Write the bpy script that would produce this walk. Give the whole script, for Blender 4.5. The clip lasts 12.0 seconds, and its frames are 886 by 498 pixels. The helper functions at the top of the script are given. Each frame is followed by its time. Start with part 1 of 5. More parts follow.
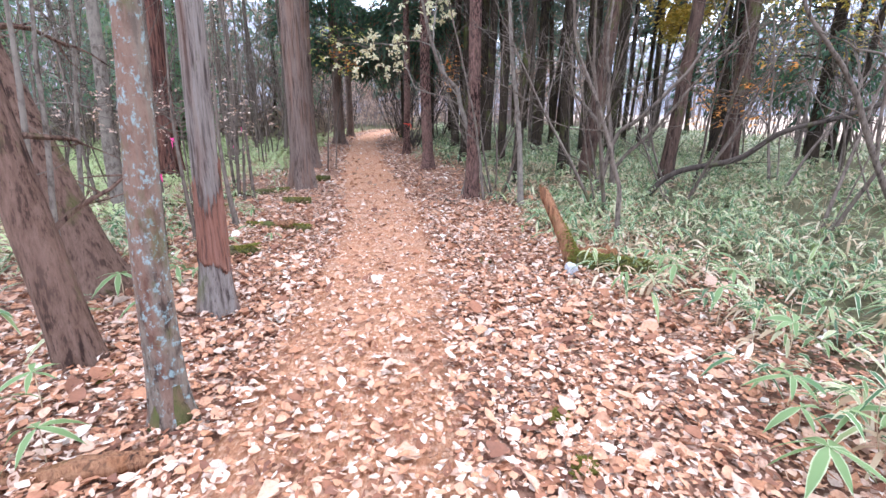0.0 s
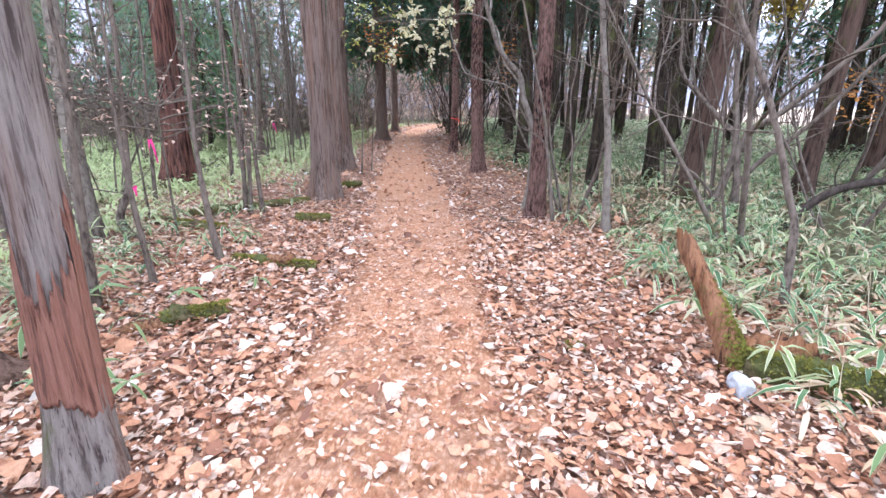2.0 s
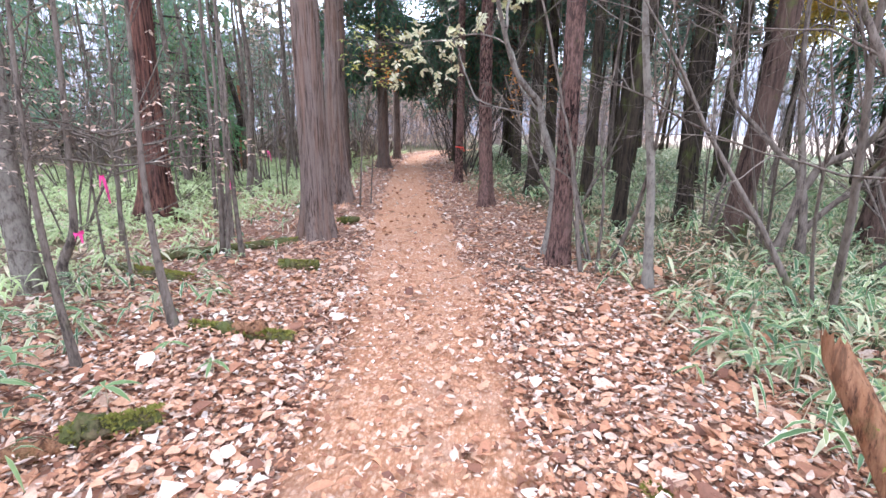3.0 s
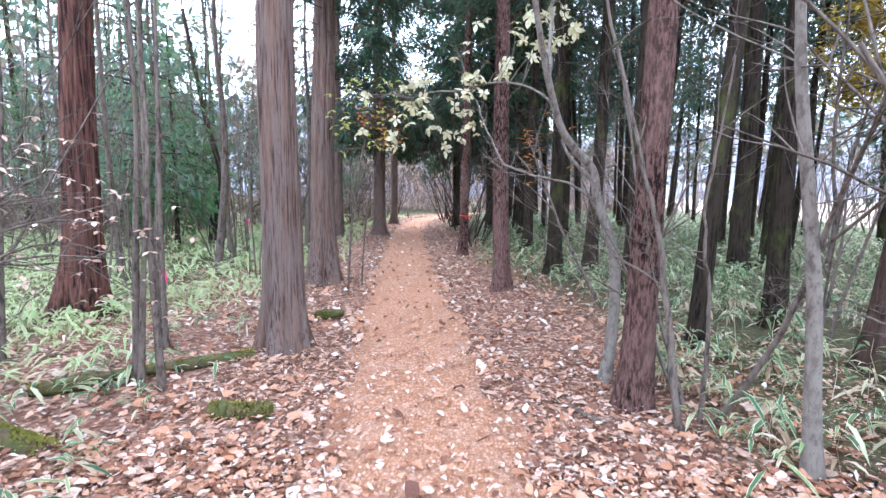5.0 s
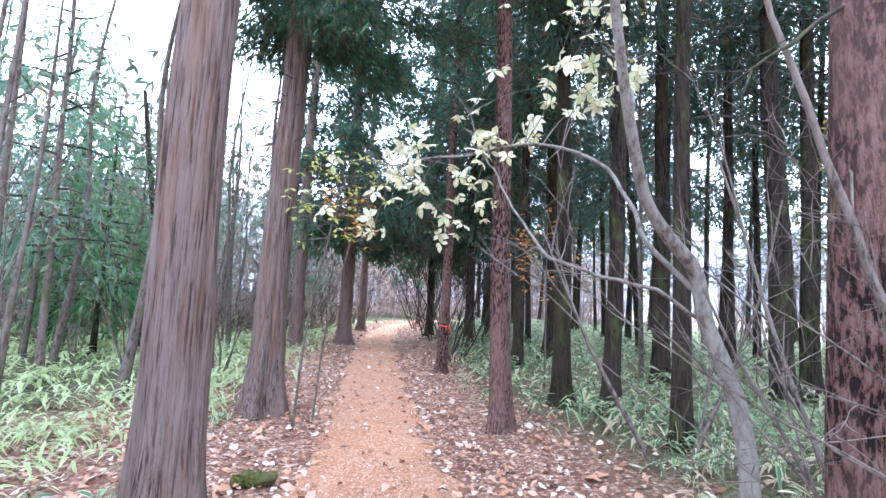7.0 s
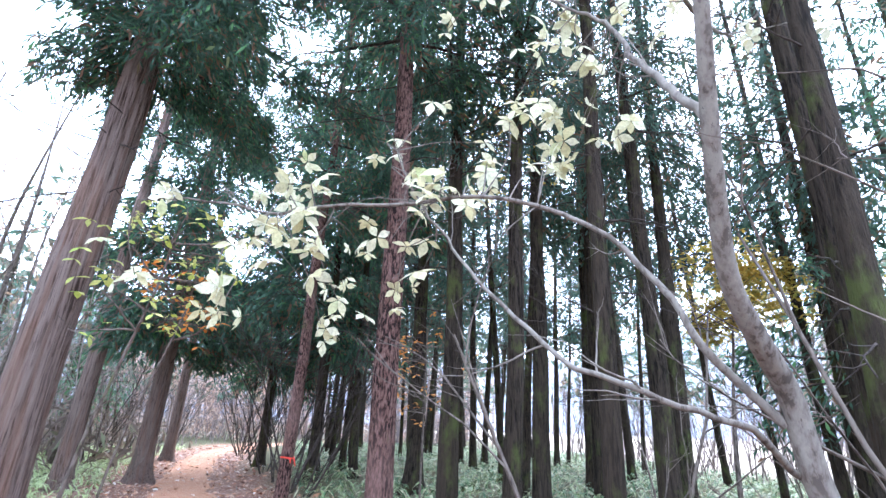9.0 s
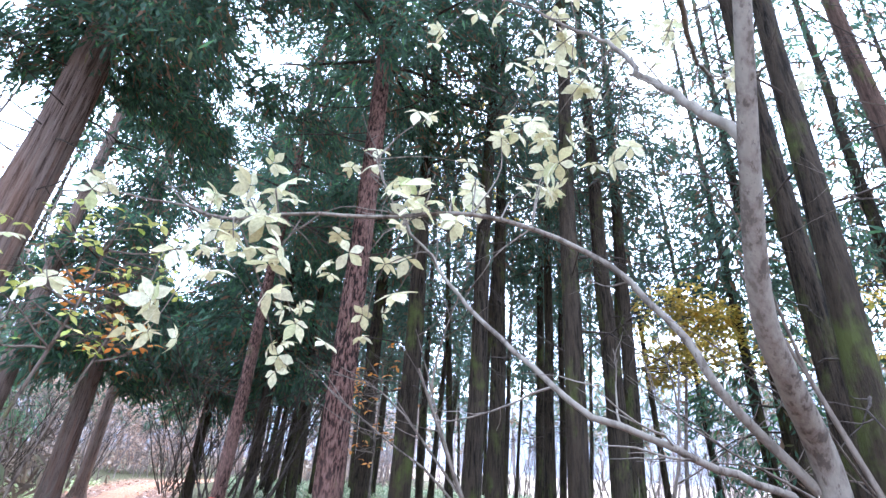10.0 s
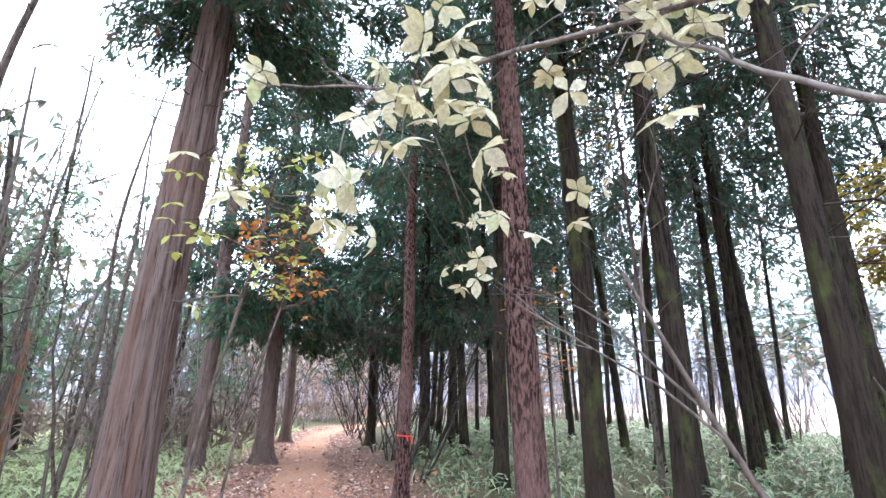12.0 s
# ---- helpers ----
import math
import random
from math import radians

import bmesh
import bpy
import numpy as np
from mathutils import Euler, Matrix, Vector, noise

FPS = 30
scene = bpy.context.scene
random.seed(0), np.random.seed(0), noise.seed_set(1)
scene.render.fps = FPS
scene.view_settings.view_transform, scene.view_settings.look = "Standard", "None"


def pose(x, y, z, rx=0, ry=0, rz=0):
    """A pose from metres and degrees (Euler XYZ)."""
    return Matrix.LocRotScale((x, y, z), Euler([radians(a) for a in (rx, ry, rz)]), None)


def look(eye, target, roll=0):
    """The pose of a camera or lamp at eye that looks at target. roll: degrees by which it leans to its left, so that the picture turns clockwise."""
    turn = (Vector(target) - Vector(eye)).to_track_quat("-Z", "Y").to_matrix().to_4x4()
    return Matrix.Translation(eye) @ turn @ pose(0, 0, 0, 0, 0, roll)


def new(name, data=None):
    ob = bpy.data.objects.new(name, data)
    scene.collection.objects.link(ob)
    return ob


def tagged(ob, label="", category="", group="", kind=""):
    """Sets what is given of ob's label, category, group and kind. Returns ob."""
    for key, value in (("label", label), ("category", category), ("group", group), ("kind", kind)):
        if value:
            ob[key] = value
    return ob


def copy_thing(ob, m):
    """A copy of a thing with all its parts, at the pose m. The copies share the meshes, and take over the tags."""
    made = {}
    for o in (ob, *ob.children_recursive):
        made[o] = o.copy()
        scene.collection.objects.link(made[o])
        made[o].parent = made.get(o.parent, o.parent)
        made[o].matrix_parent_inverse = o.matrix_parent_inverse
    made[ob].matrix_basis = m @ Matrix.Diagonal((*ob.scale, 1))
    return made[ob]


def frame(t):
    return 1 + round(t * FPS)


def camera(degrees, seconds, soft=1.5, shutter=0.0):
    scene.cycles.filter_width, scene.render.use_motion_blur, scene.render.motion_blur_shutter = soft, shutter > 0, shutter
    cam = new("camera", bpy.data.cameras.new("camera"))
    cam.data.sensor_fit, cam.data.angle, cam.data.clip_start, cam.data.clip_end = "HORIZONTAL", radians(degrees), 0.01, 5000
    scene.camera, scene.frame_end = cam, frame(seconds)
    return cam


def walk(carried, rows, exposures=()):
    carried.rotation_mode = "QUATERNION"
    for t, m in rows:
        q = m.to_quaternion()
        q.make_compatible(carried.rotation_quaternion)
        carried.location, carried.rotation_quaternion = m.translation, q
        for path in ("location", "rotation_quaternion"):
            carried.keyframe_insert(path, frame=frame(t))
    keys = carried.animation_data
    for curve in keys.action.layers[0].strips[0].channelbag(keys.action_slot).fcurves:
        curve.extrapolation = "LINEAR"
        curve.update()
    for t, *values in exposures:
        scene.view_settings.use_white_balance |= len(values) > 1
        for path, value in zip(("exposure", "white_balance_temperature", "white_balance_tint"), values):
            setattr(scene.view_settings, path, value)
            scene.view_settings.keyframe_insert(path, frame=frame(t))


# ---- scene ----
cam = camera(86.1, 12.0, 1.5, 0.05)
METRES, EYE, TILT, LEAN, TURN = 9.0, 1.5, 0.0, 0.0, 0.0
ROWS = [
    (0.0, 0.0, 0.0, 0.0, 0.06, -16.09, -0.22),
    (0.5, 0.0012, 0.055, -0.0007, 1.82, -15.83, -0.07),
    (1.0, -0.0102, 0.1099, -0.0028, 3.12, -15.69, -0.08),
    (1.5, -0.014, 0.162, -0.0066, 4.5, -16.24, -0.45),
    (2.0, -0.0133, 0.2141, -0.002, 5.69, -16.79, 0.05),
    (2.5, -0.0239, 0.2673, 0.0019, 5.99, -15.6, 0.16),
    (3.0, -0.0326, 0.3206, 0.0033, 5.9, -13.83, -0.25),
    (5.0, -0.073, 0.5206, 0.0175, 5.45, -6.54, -0.55),
    (5.5, -0.0772, 0.5673, 0.0214, 4.77, -1.04, -0.01),
    (6.0, -0.0897, 0.6173, 0.0181, 3.89, 3.79, 0.18),
    (6.5, -0.1024, 0.6669, 0.0173, 2.68, 4.88, -1.56),
    (8.5, -0.1439, 0.8293, 0.0259, -7.29, 16.35, -2.2),
    (9.0, -0.1485, 0.8621, 0.0272, -16.83, 20.44, -2.24),
    (9.5, -0.1449, 0.8844, 0.0306, -20.29, 23.19, -2.86),
    (10.0, -0.1515, 0.8947, 0.0322, -23.07, 24.67, -3.42),
    (10.5, -0.1577, 0.9016, 0.0314, -27.63, 27.05, -4.86),
    (11.0, -0.1649, 0.9093, 0.0294, -28.06, 27.86, -6.26),
    (11.5, -0.1691, 0.934, 0.0208, -16.51, 22.0, -2.81),
    (12.0, -0.1758, 0.9705, 0.0194, -6.22, 17.71, -0.09),
]
EXPOSURES = [(0.0, 1.99, 6200, 12), (3.0, 2.15, 6150, 12), (5.5, 2.38, 5700, 9), (8.5, 2.76, 5500, 8), (11.0, 2.6, 5500, 8), (12.0, 2.55, 6000, 11)]
walk(cam, [(t, pose(0, 0, EYE, TILT, LEAN, TURN) @ pose(METRES * x, METRES * y, METRES * z, 90 + pitch, roll, yaw)) for t, x, y, z, yaw, pitch, roll in ROWS],
     exposures=EXPOSURES)

# ---- light: bright overcast sky with a soft sun behind thin cloud ----
SUN_ELEV, SUN_AZ = radians(42), radians(35)
world = bpy.data.worlds.new("sky")
scene.world = world
world.use_nodes = True
wt = world.node_tree
wt.nodes.clear()
w_out = wt.nodes.new("ShaderNodeOutputWorld")
w_bg = wt.nodes.new("ShaderNodeBackground")
w_sky = wt.nodes.new("ShaderNodeTexSky")
w_sky.sky_type = 'NISHITA'
w_sky.sun_disc = False
w_sky.sun_elevation, w_sky.sun_rotation = SUN_ELEV, SUN_AZ
w_mix = wt.nodes.new("ShaderNodeMixRGB")
w_co = wt.nodes.new("ShaderNodeTexCoord")
w_no = wt.nodes.new("ShaderNodeTexNoise")
w_no.inputs["Scale"].default_value = 2.2
w_no.inputs["Detail"].default_value = 5
w_ramp = wt.nodes.new("ShaderNodeValToRGB")
w_ramp.color_ramp.elements[0].position, w_ramp.color_ramp.elements[0].color = 0.36, (0.45, 0.45, 0.45, 1)
w_ramp.color_ramp.elements[1].position, w_ramp.color_ramp.elements[1].color = 0.55, (0.95, 0.95, 0.95, 1)
w_mix.inputs[2].default_value = (8.1, 9.0, 10.9, 1)
wt.links.new(w_co.outputs["Generated"], w_no.inputs["Vector"])
wt.links.new(w_no.outputs["Fac"], w_ramp.inputs["Fac"])
wt.links.new(w_ramp.outputs["Color"], w_mix.inputs[0])
wt.links.new(w_sky.outputs["Color"], w_mix.inputs[1])
wt.links.new(w_mix.outputs["Color"], w_bg.inputs["Color"])
w_bg.inputs["Strength"].default_value = 0.15
wt.links.new(w_bg.outputs["Background"], w_out.inputs["Surface"])
sun = new("sun", bpy.data.lights.new("sun", "SUN"))
sun.data.energy, sun.data.angle, sun.data.color = 1.5, radians(15), (1.0, 0.95, 0.88)
sun.matrix_world = look((0, 0, 30), (-30 * math.sin(SUN_AZ) / math.tan(SUN_ELEV), -30 * math.cos(SUN_AZ) / math.tan(SUN_ELEV), 0))


# ---- materials ----
class Nodes:
    """A material's node tree with short calls."""

    def __init__(self, name, rough=0.9, spec=0.2):
        self.mat = bpy.data.materials.new(name)
        self.mat.use_nodes = True
        self.t = self.mat.node_tree
        self.b = self.t.nodes["Principled BSDF"]
        self.b.inputs["Roughness"].default_value = rough
        self.b.inputs["Specular IOR Level"].default_value = spec

    def node(self, kind, **sockets):
        n = self.t.nodes.new(kind)
        for k, v in sockets.items():
            self.put(n.inputs[k], v)
        return n

    def put(self, socket, v):
        if isinstance(v, bpy.types.NodeSocket):
            self.t.links.new(v, socket)
        else:
            socket.default_value = v

    def coords(self, scale=(1, 1, 1), kind="Object", shift=None):
        co = self.node("ShaderNodeTexCoord").outputs[kind]
        m = self.node("ShaderNodeMapping", Vector=co, Scale=scale)
        if shift is not None:
            self.put(m.inputs["Location"], shift)
        return m.outputs["Vector"]

    def noise(self, vec, scale, detail=3.0, rough=0.6):
        n = self.node("ShaderNodeTexNoise", Vector=vec, Scale=scale, Detail=detail, Roughness=rough)
        return n.outputs["Fac"]

    def ramp(self, fac, *stops):
        n = self.node("ShaderNodeValToRGB", Fac=fac)
        e = n.color_ramp.elements
        while len(e) < len(stops):
            e.new(0.5)
        for el, (p, c) in zip(e, stops):
            el.position = p
            el.color = (*c, 1) if len(c) == 3 else c
        return n.outputs["Color"]

    def mix(self, fac, a, b, mode="MIX"):
        n = self.node("ShaderNodeMixRGB")
        n.blend_type = mode
        for s, v in zip(n.inputs, (fac, a, b)):
            if isinstance(v, tuple) and len(v) == 3:
                v = (*v, 1)
            self.put(s, v)
        return n.outputs["Color"]

    def math(self, op, a, b=0.0):
        n = self.node("ShaderNodeMath")
        n.operation = op
        self.put(n.inputs[0], a)
        self.put(n.inputs[1], b)
        return n.outputs[0]

    def bump(self, height, strength, dist):
        n = self.node("ShaderNodeBump", Height=height, Strength=strength, Distance=dist)
        self.t.links.new(n.outputs["Normal"], self.b.inputs["Normal"])

    def colour(self, c):
        self.put(self.b.inputs["Base Color"], (*c, 1) if isinstance(c, tuple) else c)
        return self

    def leafy(self, colour, through_colour, share):
        """Thin leaf: part of the light goes through it."""
        tr = self.node("ShaderNodeBsdfTranslucent", Color=through_colour)
        mx = self.node("ShaderNodeMixShader", Fac=share)
        self.colour(colour)
        self.t.links.new(self.b.outputs[0], mx.inputs[1])
        self.t.links.new(tr.outputs[0], mx.inputs[2])
        out = self.t.nodes["Material Output"]
        self.t.links.new(mx.outputs[0], out.inputs["Surface"])
        return self


def seeded(n):
    """A shift of the texture that differs from tree to tree."""
    r = n.node("ShaderNodeObjectInfo").outputs["Random"]
    return n.node("ShaderNodeCombineXYZ", X=n.math("MULTIPLY", r, 31.0), Y=n.math("MULTIPLY", r, 17.0), Z=n.math("MULTIPLY", r, 53.0)).outputs[0]


def bark(name, ridge, face, crack, strip=16.0, stretch=0.09, moss=0.0, patches=None, depth=0.02, tint=None, cut=0.0):
    n = Nodes(name, 0.95, 0.1)
    sh = seeded(n)
    v = n.coords((1, 1, stretch), shift=sh)
    wide = n.coords((1, 1, 0.4), shift=sh)
    a = n.noise(v, strip, 5, 0.65)
    fine = n.noise(n.coords((1, 1, 0.25), shift=sh), strip * 5, 3)
    # Cracks hold bark colour and painted shade; cut widens them where bump shows weakly.
    c = n.ramp(a, (0.40 + cut, crack), (0.45 + cut, face), (0.58 + cut, ridge))
    thin = n.noise(n.coords((1, 1, stretch * 0.7), shift=sh), strip * 2.7, 4, 0.7)
    c = n.mix(n.ramp(thin, (0.36, (0.85, 0.85, 0.85)), (0.42, (0, 0, 0))), c, crack)
    c = n.mix(n.math("MULTIPLY", fine, 0.4), c, crack)
    big = n.noise(wide, 2.2, 4)
    c = n.mix(n.ramp(big, (0.45, (0, 0, 0)), (0.65, (1, 1, 1))), c, n.mix(0.5, c, ridge))
    if tint:
        hue = n.noise(n.coords((1, 1, 0.07), shift=sh), 9.0, 3)
        c = n.mix(n.ramp(hue, (0.5, (0, 0, 0)), (0.62, (0.6, 0.6, 0.6))), c, n.mix(0.7, c, tint))
    if patches:
        lich = n.noise(n.coords((1, 1, 0.8), shift=sh), 26.0, 6, 0.75)
        c = n.mix(n.ramp(lich, (0.54, (0, 0, 0)), (0.61, (0.75, 0.75, 0.75))), c, patches)
    if moss:
        g = n.noise(n.coords((1, 1, 0.5), shift=sh), 3.5, 5, 0.7)
        c = n.mix(n.ramp(g, (0.62 - moss * 0.25, (0, 0, 0)), (0.75 - moss * 0.2, (0.85, 0.85, 0.85))), c, (0.075, 0.085, 0.025))
    n.colour(c)
    n.bump(n.math("ADD", n.math("ADD", a, n.math("MULTIPLY", thin, 0.6)), n.math("MULTIPLY", fine, 0.3)), 1.0, depth)
    return n.mat


def leaf_material(name, stops, share=0.3, rough=0.7, spec=0.25):
    n = Nodes(name, rough, spec)
    rnd = n.node("ShaderNodeNewGeometry").outputs["Random Per Island"]
    c = n.ramp(rnd, *stops)
    grain = n.noise(n.coords(), 55.0, 5, 0.75)
    c = n.mix(n.ramp(grain, (0.42, (0, 0, 0)), (0.66, (0.75, 0.75, 0.75))), c, n.mix(0.5, c, (0.06, 0.035, 0.02)))
    return n.leafy(c, c, share).mat


M_GREY = bark("grey_cedar_bark", (0.25, 0.185, 0.157), (0.175, 0.12, 0.098), (0.05, 0.032, 0.026), 52, 0.045, 0.0, None, 0.03, (0.2, 0.105, 0.068), 0.0)
M_RED = bark("red_cedar_bark", (0.24, 0.115, 0.085), (0.14, 0.06, 0.045), (0.022, 0.012, 0.011), 26, 0.06, 0.0, None, 0.045, (0.08, 0.045, 0.04), 0.04)
M_PINE = bark("flaky_red_bark", (0.23, 0.138, 0.115), (0.14, 0.07, 0.055), (0.018, 0.011, 0.01), 42, 0.28, 0.05, None, 0.03, None, 0.05)
M_DARK = bark("dark_plantation_bark", (0.056, 0.041, 0.029), (0.03, 0.022, 0.016), (0.009, 0.007, 0.006), 34, 0.12, 0.36, None, 0.03)
M_SMOOTH = bark("smooth_grey_bark", (0.21, 0.18, 0.15), (0.145, 0.118, 0.098), (0.07, 0.055, 0.045), 22, 0.5, 0.0, None, 0.004)
M_LICHEN = bark("lichen_spotted_bark", (0.21, 0.165, 0.13), (0.14, 0.105, 0.085), (0.05, 0.036, 0.03), 24, 0.35, 0.3, (0.25, 0.35, 0.36), 0.022, (0.2, 0.09, 0.06))
M_STRIP = bark("stripped_cedar_bark", (0.27, 0.23, 0.205), (0.18, 0.145, 0.13), (0.055, 0.04, 0.035), 40, 0.06, 0.05, None, 0.02, (0.16, 0.085, 0.06))
M_TWIG = bark("twig_bark", (0.17, 0.135, 0.11), (0.105, 0.08, 0.065), (0.045, 0.034, 0.028), 30, 0.3, 0.1, None, 0.003)
# Twig bark again, lightened to put distance haze on the far stems.
M_TWIG_HAZED = bark("hazed_far_twig_bark", (0.34, 0.27, 0.245), (0.25, 0.195, 0.175), (0.13, 0.1, 0.09), 30, 0.3, 0.0, None, 0.003)
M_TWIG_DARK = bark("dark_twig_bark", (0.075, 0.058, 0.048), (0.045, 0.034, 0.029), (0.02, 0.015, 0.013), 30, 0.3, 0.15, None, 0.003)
M_ROT = bark("rotten_wood", (0.36, 0.18, 0.1), (0.2, 0.09, 0.05), (0.035, 0.018, 0.013), 44, 0.09, 0.3, None, 0.025, (0.3, 0.12, 0.05))
M_BROWN = bark("rough_brown_bark", (0.2, 0.125, 0.095), (0.125, 0.072, 0.052), (0.035, 0.02, 0.016), 26, 0.2, 0.25, None, 0.03)
M_UMBER = bark("umber_conifer_bark", (0.115, 0.072, 0.055), (0.068, 0.04, 0.031), (0.02, 0.013, 0.011), 26, 0.12, 0.3, None, 0.03)
M_STRIPPED = bark("red_inner_bark", (0.27, 0.135, 0.1), (0.19, 0.082, 0.056), (0.06, 0.028, 0.022), 50, 0.04, 0.0, None, 0.015)
M_MOSSLOG = bark("mossy_wood", (0.15, 0.1, 0.06), (0.09, 0.065, 0.04), (0.03, 0.022, 0.016), 18, 0.5, 0.95, None, 0.02)

M_CONIFER = leaf_material("conifer_foliage", [(0.0, (0.035, 0.072, 0.05)), (0.55, (0.055, 0.115, 0.072)), (0.78, (0.075, 0.155, 0.085)), (0.87, (0.1, 0.23, 0.08)), (0.9, (0.17, 0.1, 0.06)), (1.0, (0.2, 0.115, 0.07))], 0.42)
M_ROWLEAF = leaf_material("plantation_foliage", [(0.0, (0.035, 0.07, 0.052)), (0.6, (0.055, 0.105, 0.075)), (0.85, (0.08, 0.14, 0.085)), (0.9, (0.16, 0.1, 0.06)), (1.0, (0.18, 0.11, 0.07))], 0.35)
M_CONIFER_FRESH = leaf_material("fresh_conifer_foliage", [(0.0, (0.06, 0.15, 0.065)), (0.7, (0.1, 0.22, 0.085)), (1.0, (0.16, 0.27, 0.09))], 0.3)
M_PALE = leaf_material("pale_cream_leaf", [(0.0, (0.56, 0.49, 0.26)), (0.5, (0.66, 0.61, 0.38)), (0.85, (0.74, 0.7, 0.5)), (1.0, (0.5, 0.52, 0.24))], 0.45, 0.6)
M_YELLOW = leaf_material("yellow_autumn_leaf", [(0.0, (0.5, 0.32, 0.05)), (0.6, (0.62, 0.44, 0.08)), (1.0, (0.42, 0.38, 0.08))], 0.45)
M_ORANGE = leaf_material("orange_autumn_leaf", [(0.0, (0.5, 0.17, 0.03)), (0.6, (0.6, 0.25, 0.05)), (1.0, (0.42, 0.22, 0.08))], 0.4)
M_LIME = leaf_material("yellow_green_leaf", [(0.0, (0.42, 0.45, 0.08)), (0.5, (0.6, 0.58, 0.2)), (1.0, (0.3, 0.4, 0.07))], 0.4)
M_LITTER = leaf_material("fallen_leaf", [(0.0, (0.13, 0.052, 0.034)), (0.2, (0.31, 0.13, 0.072)), (0.38, (0.47, 0.225, 0.125)), (0.6, (0.52, 0.285, 0.18)), (0.8, (0.56, 0.37, 0.28)), (0.93, (0.63, 0.49, 0.4)), (1.0, (0.76, 0.69, 0.61))], 0.12, 0.7, 0.3)
# These two greens are lightened to carry the haze of the woods behind.
M_HAZE = leaf_material("hazed_evergreen_foliage", [(0.0, (0.09, 0.16, 0.115)), (0.5, (0.13, 0.21, 0.14)), (0.85, (0.17, 0.27, 0.14)), (1.0, (0.3, 0.24, 0.16))], 0.4)
M_FARLEAF = leaf_material("far_foliage", [(0.0, (0.07, 0.13, 0.09)), (0.5, (0.11, 0.18, 0.12)), (0.75, (0.2, 0.18, 0.13)), (1.0, (0.32, 0.2, 0.12))], 0.4)


def sasa_material(name, dry, light=1.0):
    n = Nodes(name, 0.55, 0.3)
    uv = n.node("ShaderNodeSeparateXYZ", Vector=n.node("ShaderNodeTexCoord").outputs["UV"])
    side = n.math("ABSOLUTE", n.math("SUBTRACT", uv.outputs["X"], 0.5))
    rnd = n.node("ShaderNodeNewGeometry").outputs["Random Per Island"]
    if dry:
        c = n.ramp(rnd, (0.0, (0.34, 0.22, 0.13)), (0.5, (0.5, 0.38, 0.25)), (1.0, (0.66, 0.56, 0.42)))
    else:
        g = n.ramp(rnd, (0.0, (0.03, 0.07, 0.03)), (0.42, (0.085, 0.15, 0.055)), (0.66, (0.17, 0.23, 0.08)), (0.8, (0.26, 0.29, 0.12)), (1.0, (0.52, 0.46, 0.3)))
        if light > 1:
            # Fresher yellow-green, and brightened in the colour for grass in sunlight.
            g = n.mix(0.75, g, (0.44, 0.5, 0.2))
        rib = n.noise(n.coords((90, 2, 1), "UV"), 1.0, 2)
        g = n.mix(n.math("MULTIPLY", rib, 0.4), g, (0.1, 0.2, 0.1))
        edge = n.math("ADD", side, n.math("MULTIPLY", n.math("SUBTRACT", n.noise(n.coords((1, 6, 1), "UV"), 5.0), 0.5), 0.12))
        far = n.math("MULTIPLY", n.ramp(edge, (0.37, (0, 0, 0)), (0.43, (1, 1, 1))), n.ramp(n.math("FRACT", n.math("MULTIPLY", rnd, 7.31)), (0.2, (0.25, 0.25, 0.25)), (0.6, (0.95, 0.95, 0.95))))
        c = n.mix(far, g, (0.68, 0.65, 0.46))
    return n.leafy(c, c, 0.3).mat


M_SASA = sasa_material("bamboo_grass_leaf", False)
M_SASA_SUNLIT = sasa_material("fresh_sunlit_bamboo_grass_leaf", False, 2.0)
M_SASA_DRY = sasa_material("dry_bamboo_grass_leaf", True)


def ground_material():
    n = Nodes("forest_floor", 0.95, 0.1)
    at = n.node("ShaderNodeAttribute")
    at.attribute_name = "zone"
    z = n.node("ShaderNodeSeparateColor", Color=at.outputs["Color"])
    v = n.coords()
    fine = n.noise(v, 38.0, 5, 0.7)
    mid = n.noise(v, 6.0, 5, 0.65)
    litter = n.ramp(fine, (0.3, (0.06, 0.034, 0.026)), (0.46, (0.2, 0.095, 0.066)), (0.58, (0.36, 0.21, 0.15)), (0.7, (0.5, 0.36, 0.29)))
    litter = n.mix(n.math("MULTIPLY", mid, 0.5), litter, (0.09, 0.042, 0.028))
    vor = n.node("ShaderNodeTexVoronoi", Vector=n.coords(), Scale=26.0)
    cell = n.node("ShaderNodeSeparateColor", Color=vor.outputs["Color"]).outputs["Red"]
    flakes = n.ramp(cell, (0.0, (0.07, 0.036, 0.026)), (0.35, (0.19, 0.09, 0.06)), (0.65, (0.34, 0.19, 0.13)), (0.88, (0.46, 0.31, 0.24)), (1.0, (0.6, 0.48, 0.4)))
    flakes = n.mix(n.ramp(vor.outputs["Distance"], (0.35, (0, 0, 0)), (0.75, (0.7, 0.7, 0.7))), flakes, (0.1, 0.05, 0.032))
    litter = n.mix(0.75, litter, flakes)
    green = n.ramp(n.noise(v, 14.0, 5, 0.7), (0.35, (0.03, 0.032, 0.018)), (0.55, (0.075, 0.085, 0.04)), (0.7, (0.17, 0.16, 0.09)))
    field = n.ramp(n.noise(v, 0.6, 6, 0.7), (0.3, (0.36, 0.27, 0.2)), (0.7, (0.55, 0.46, 0.38)))
    c = n.mix(z.outputs["Green"], litter, green)
    c = n.mix(z.outputs["Blue"], c, field)
    n.colour(c)
    n.bump(n.math("ADD", fine, mid), 0.7, 0.03)
    return n.mat


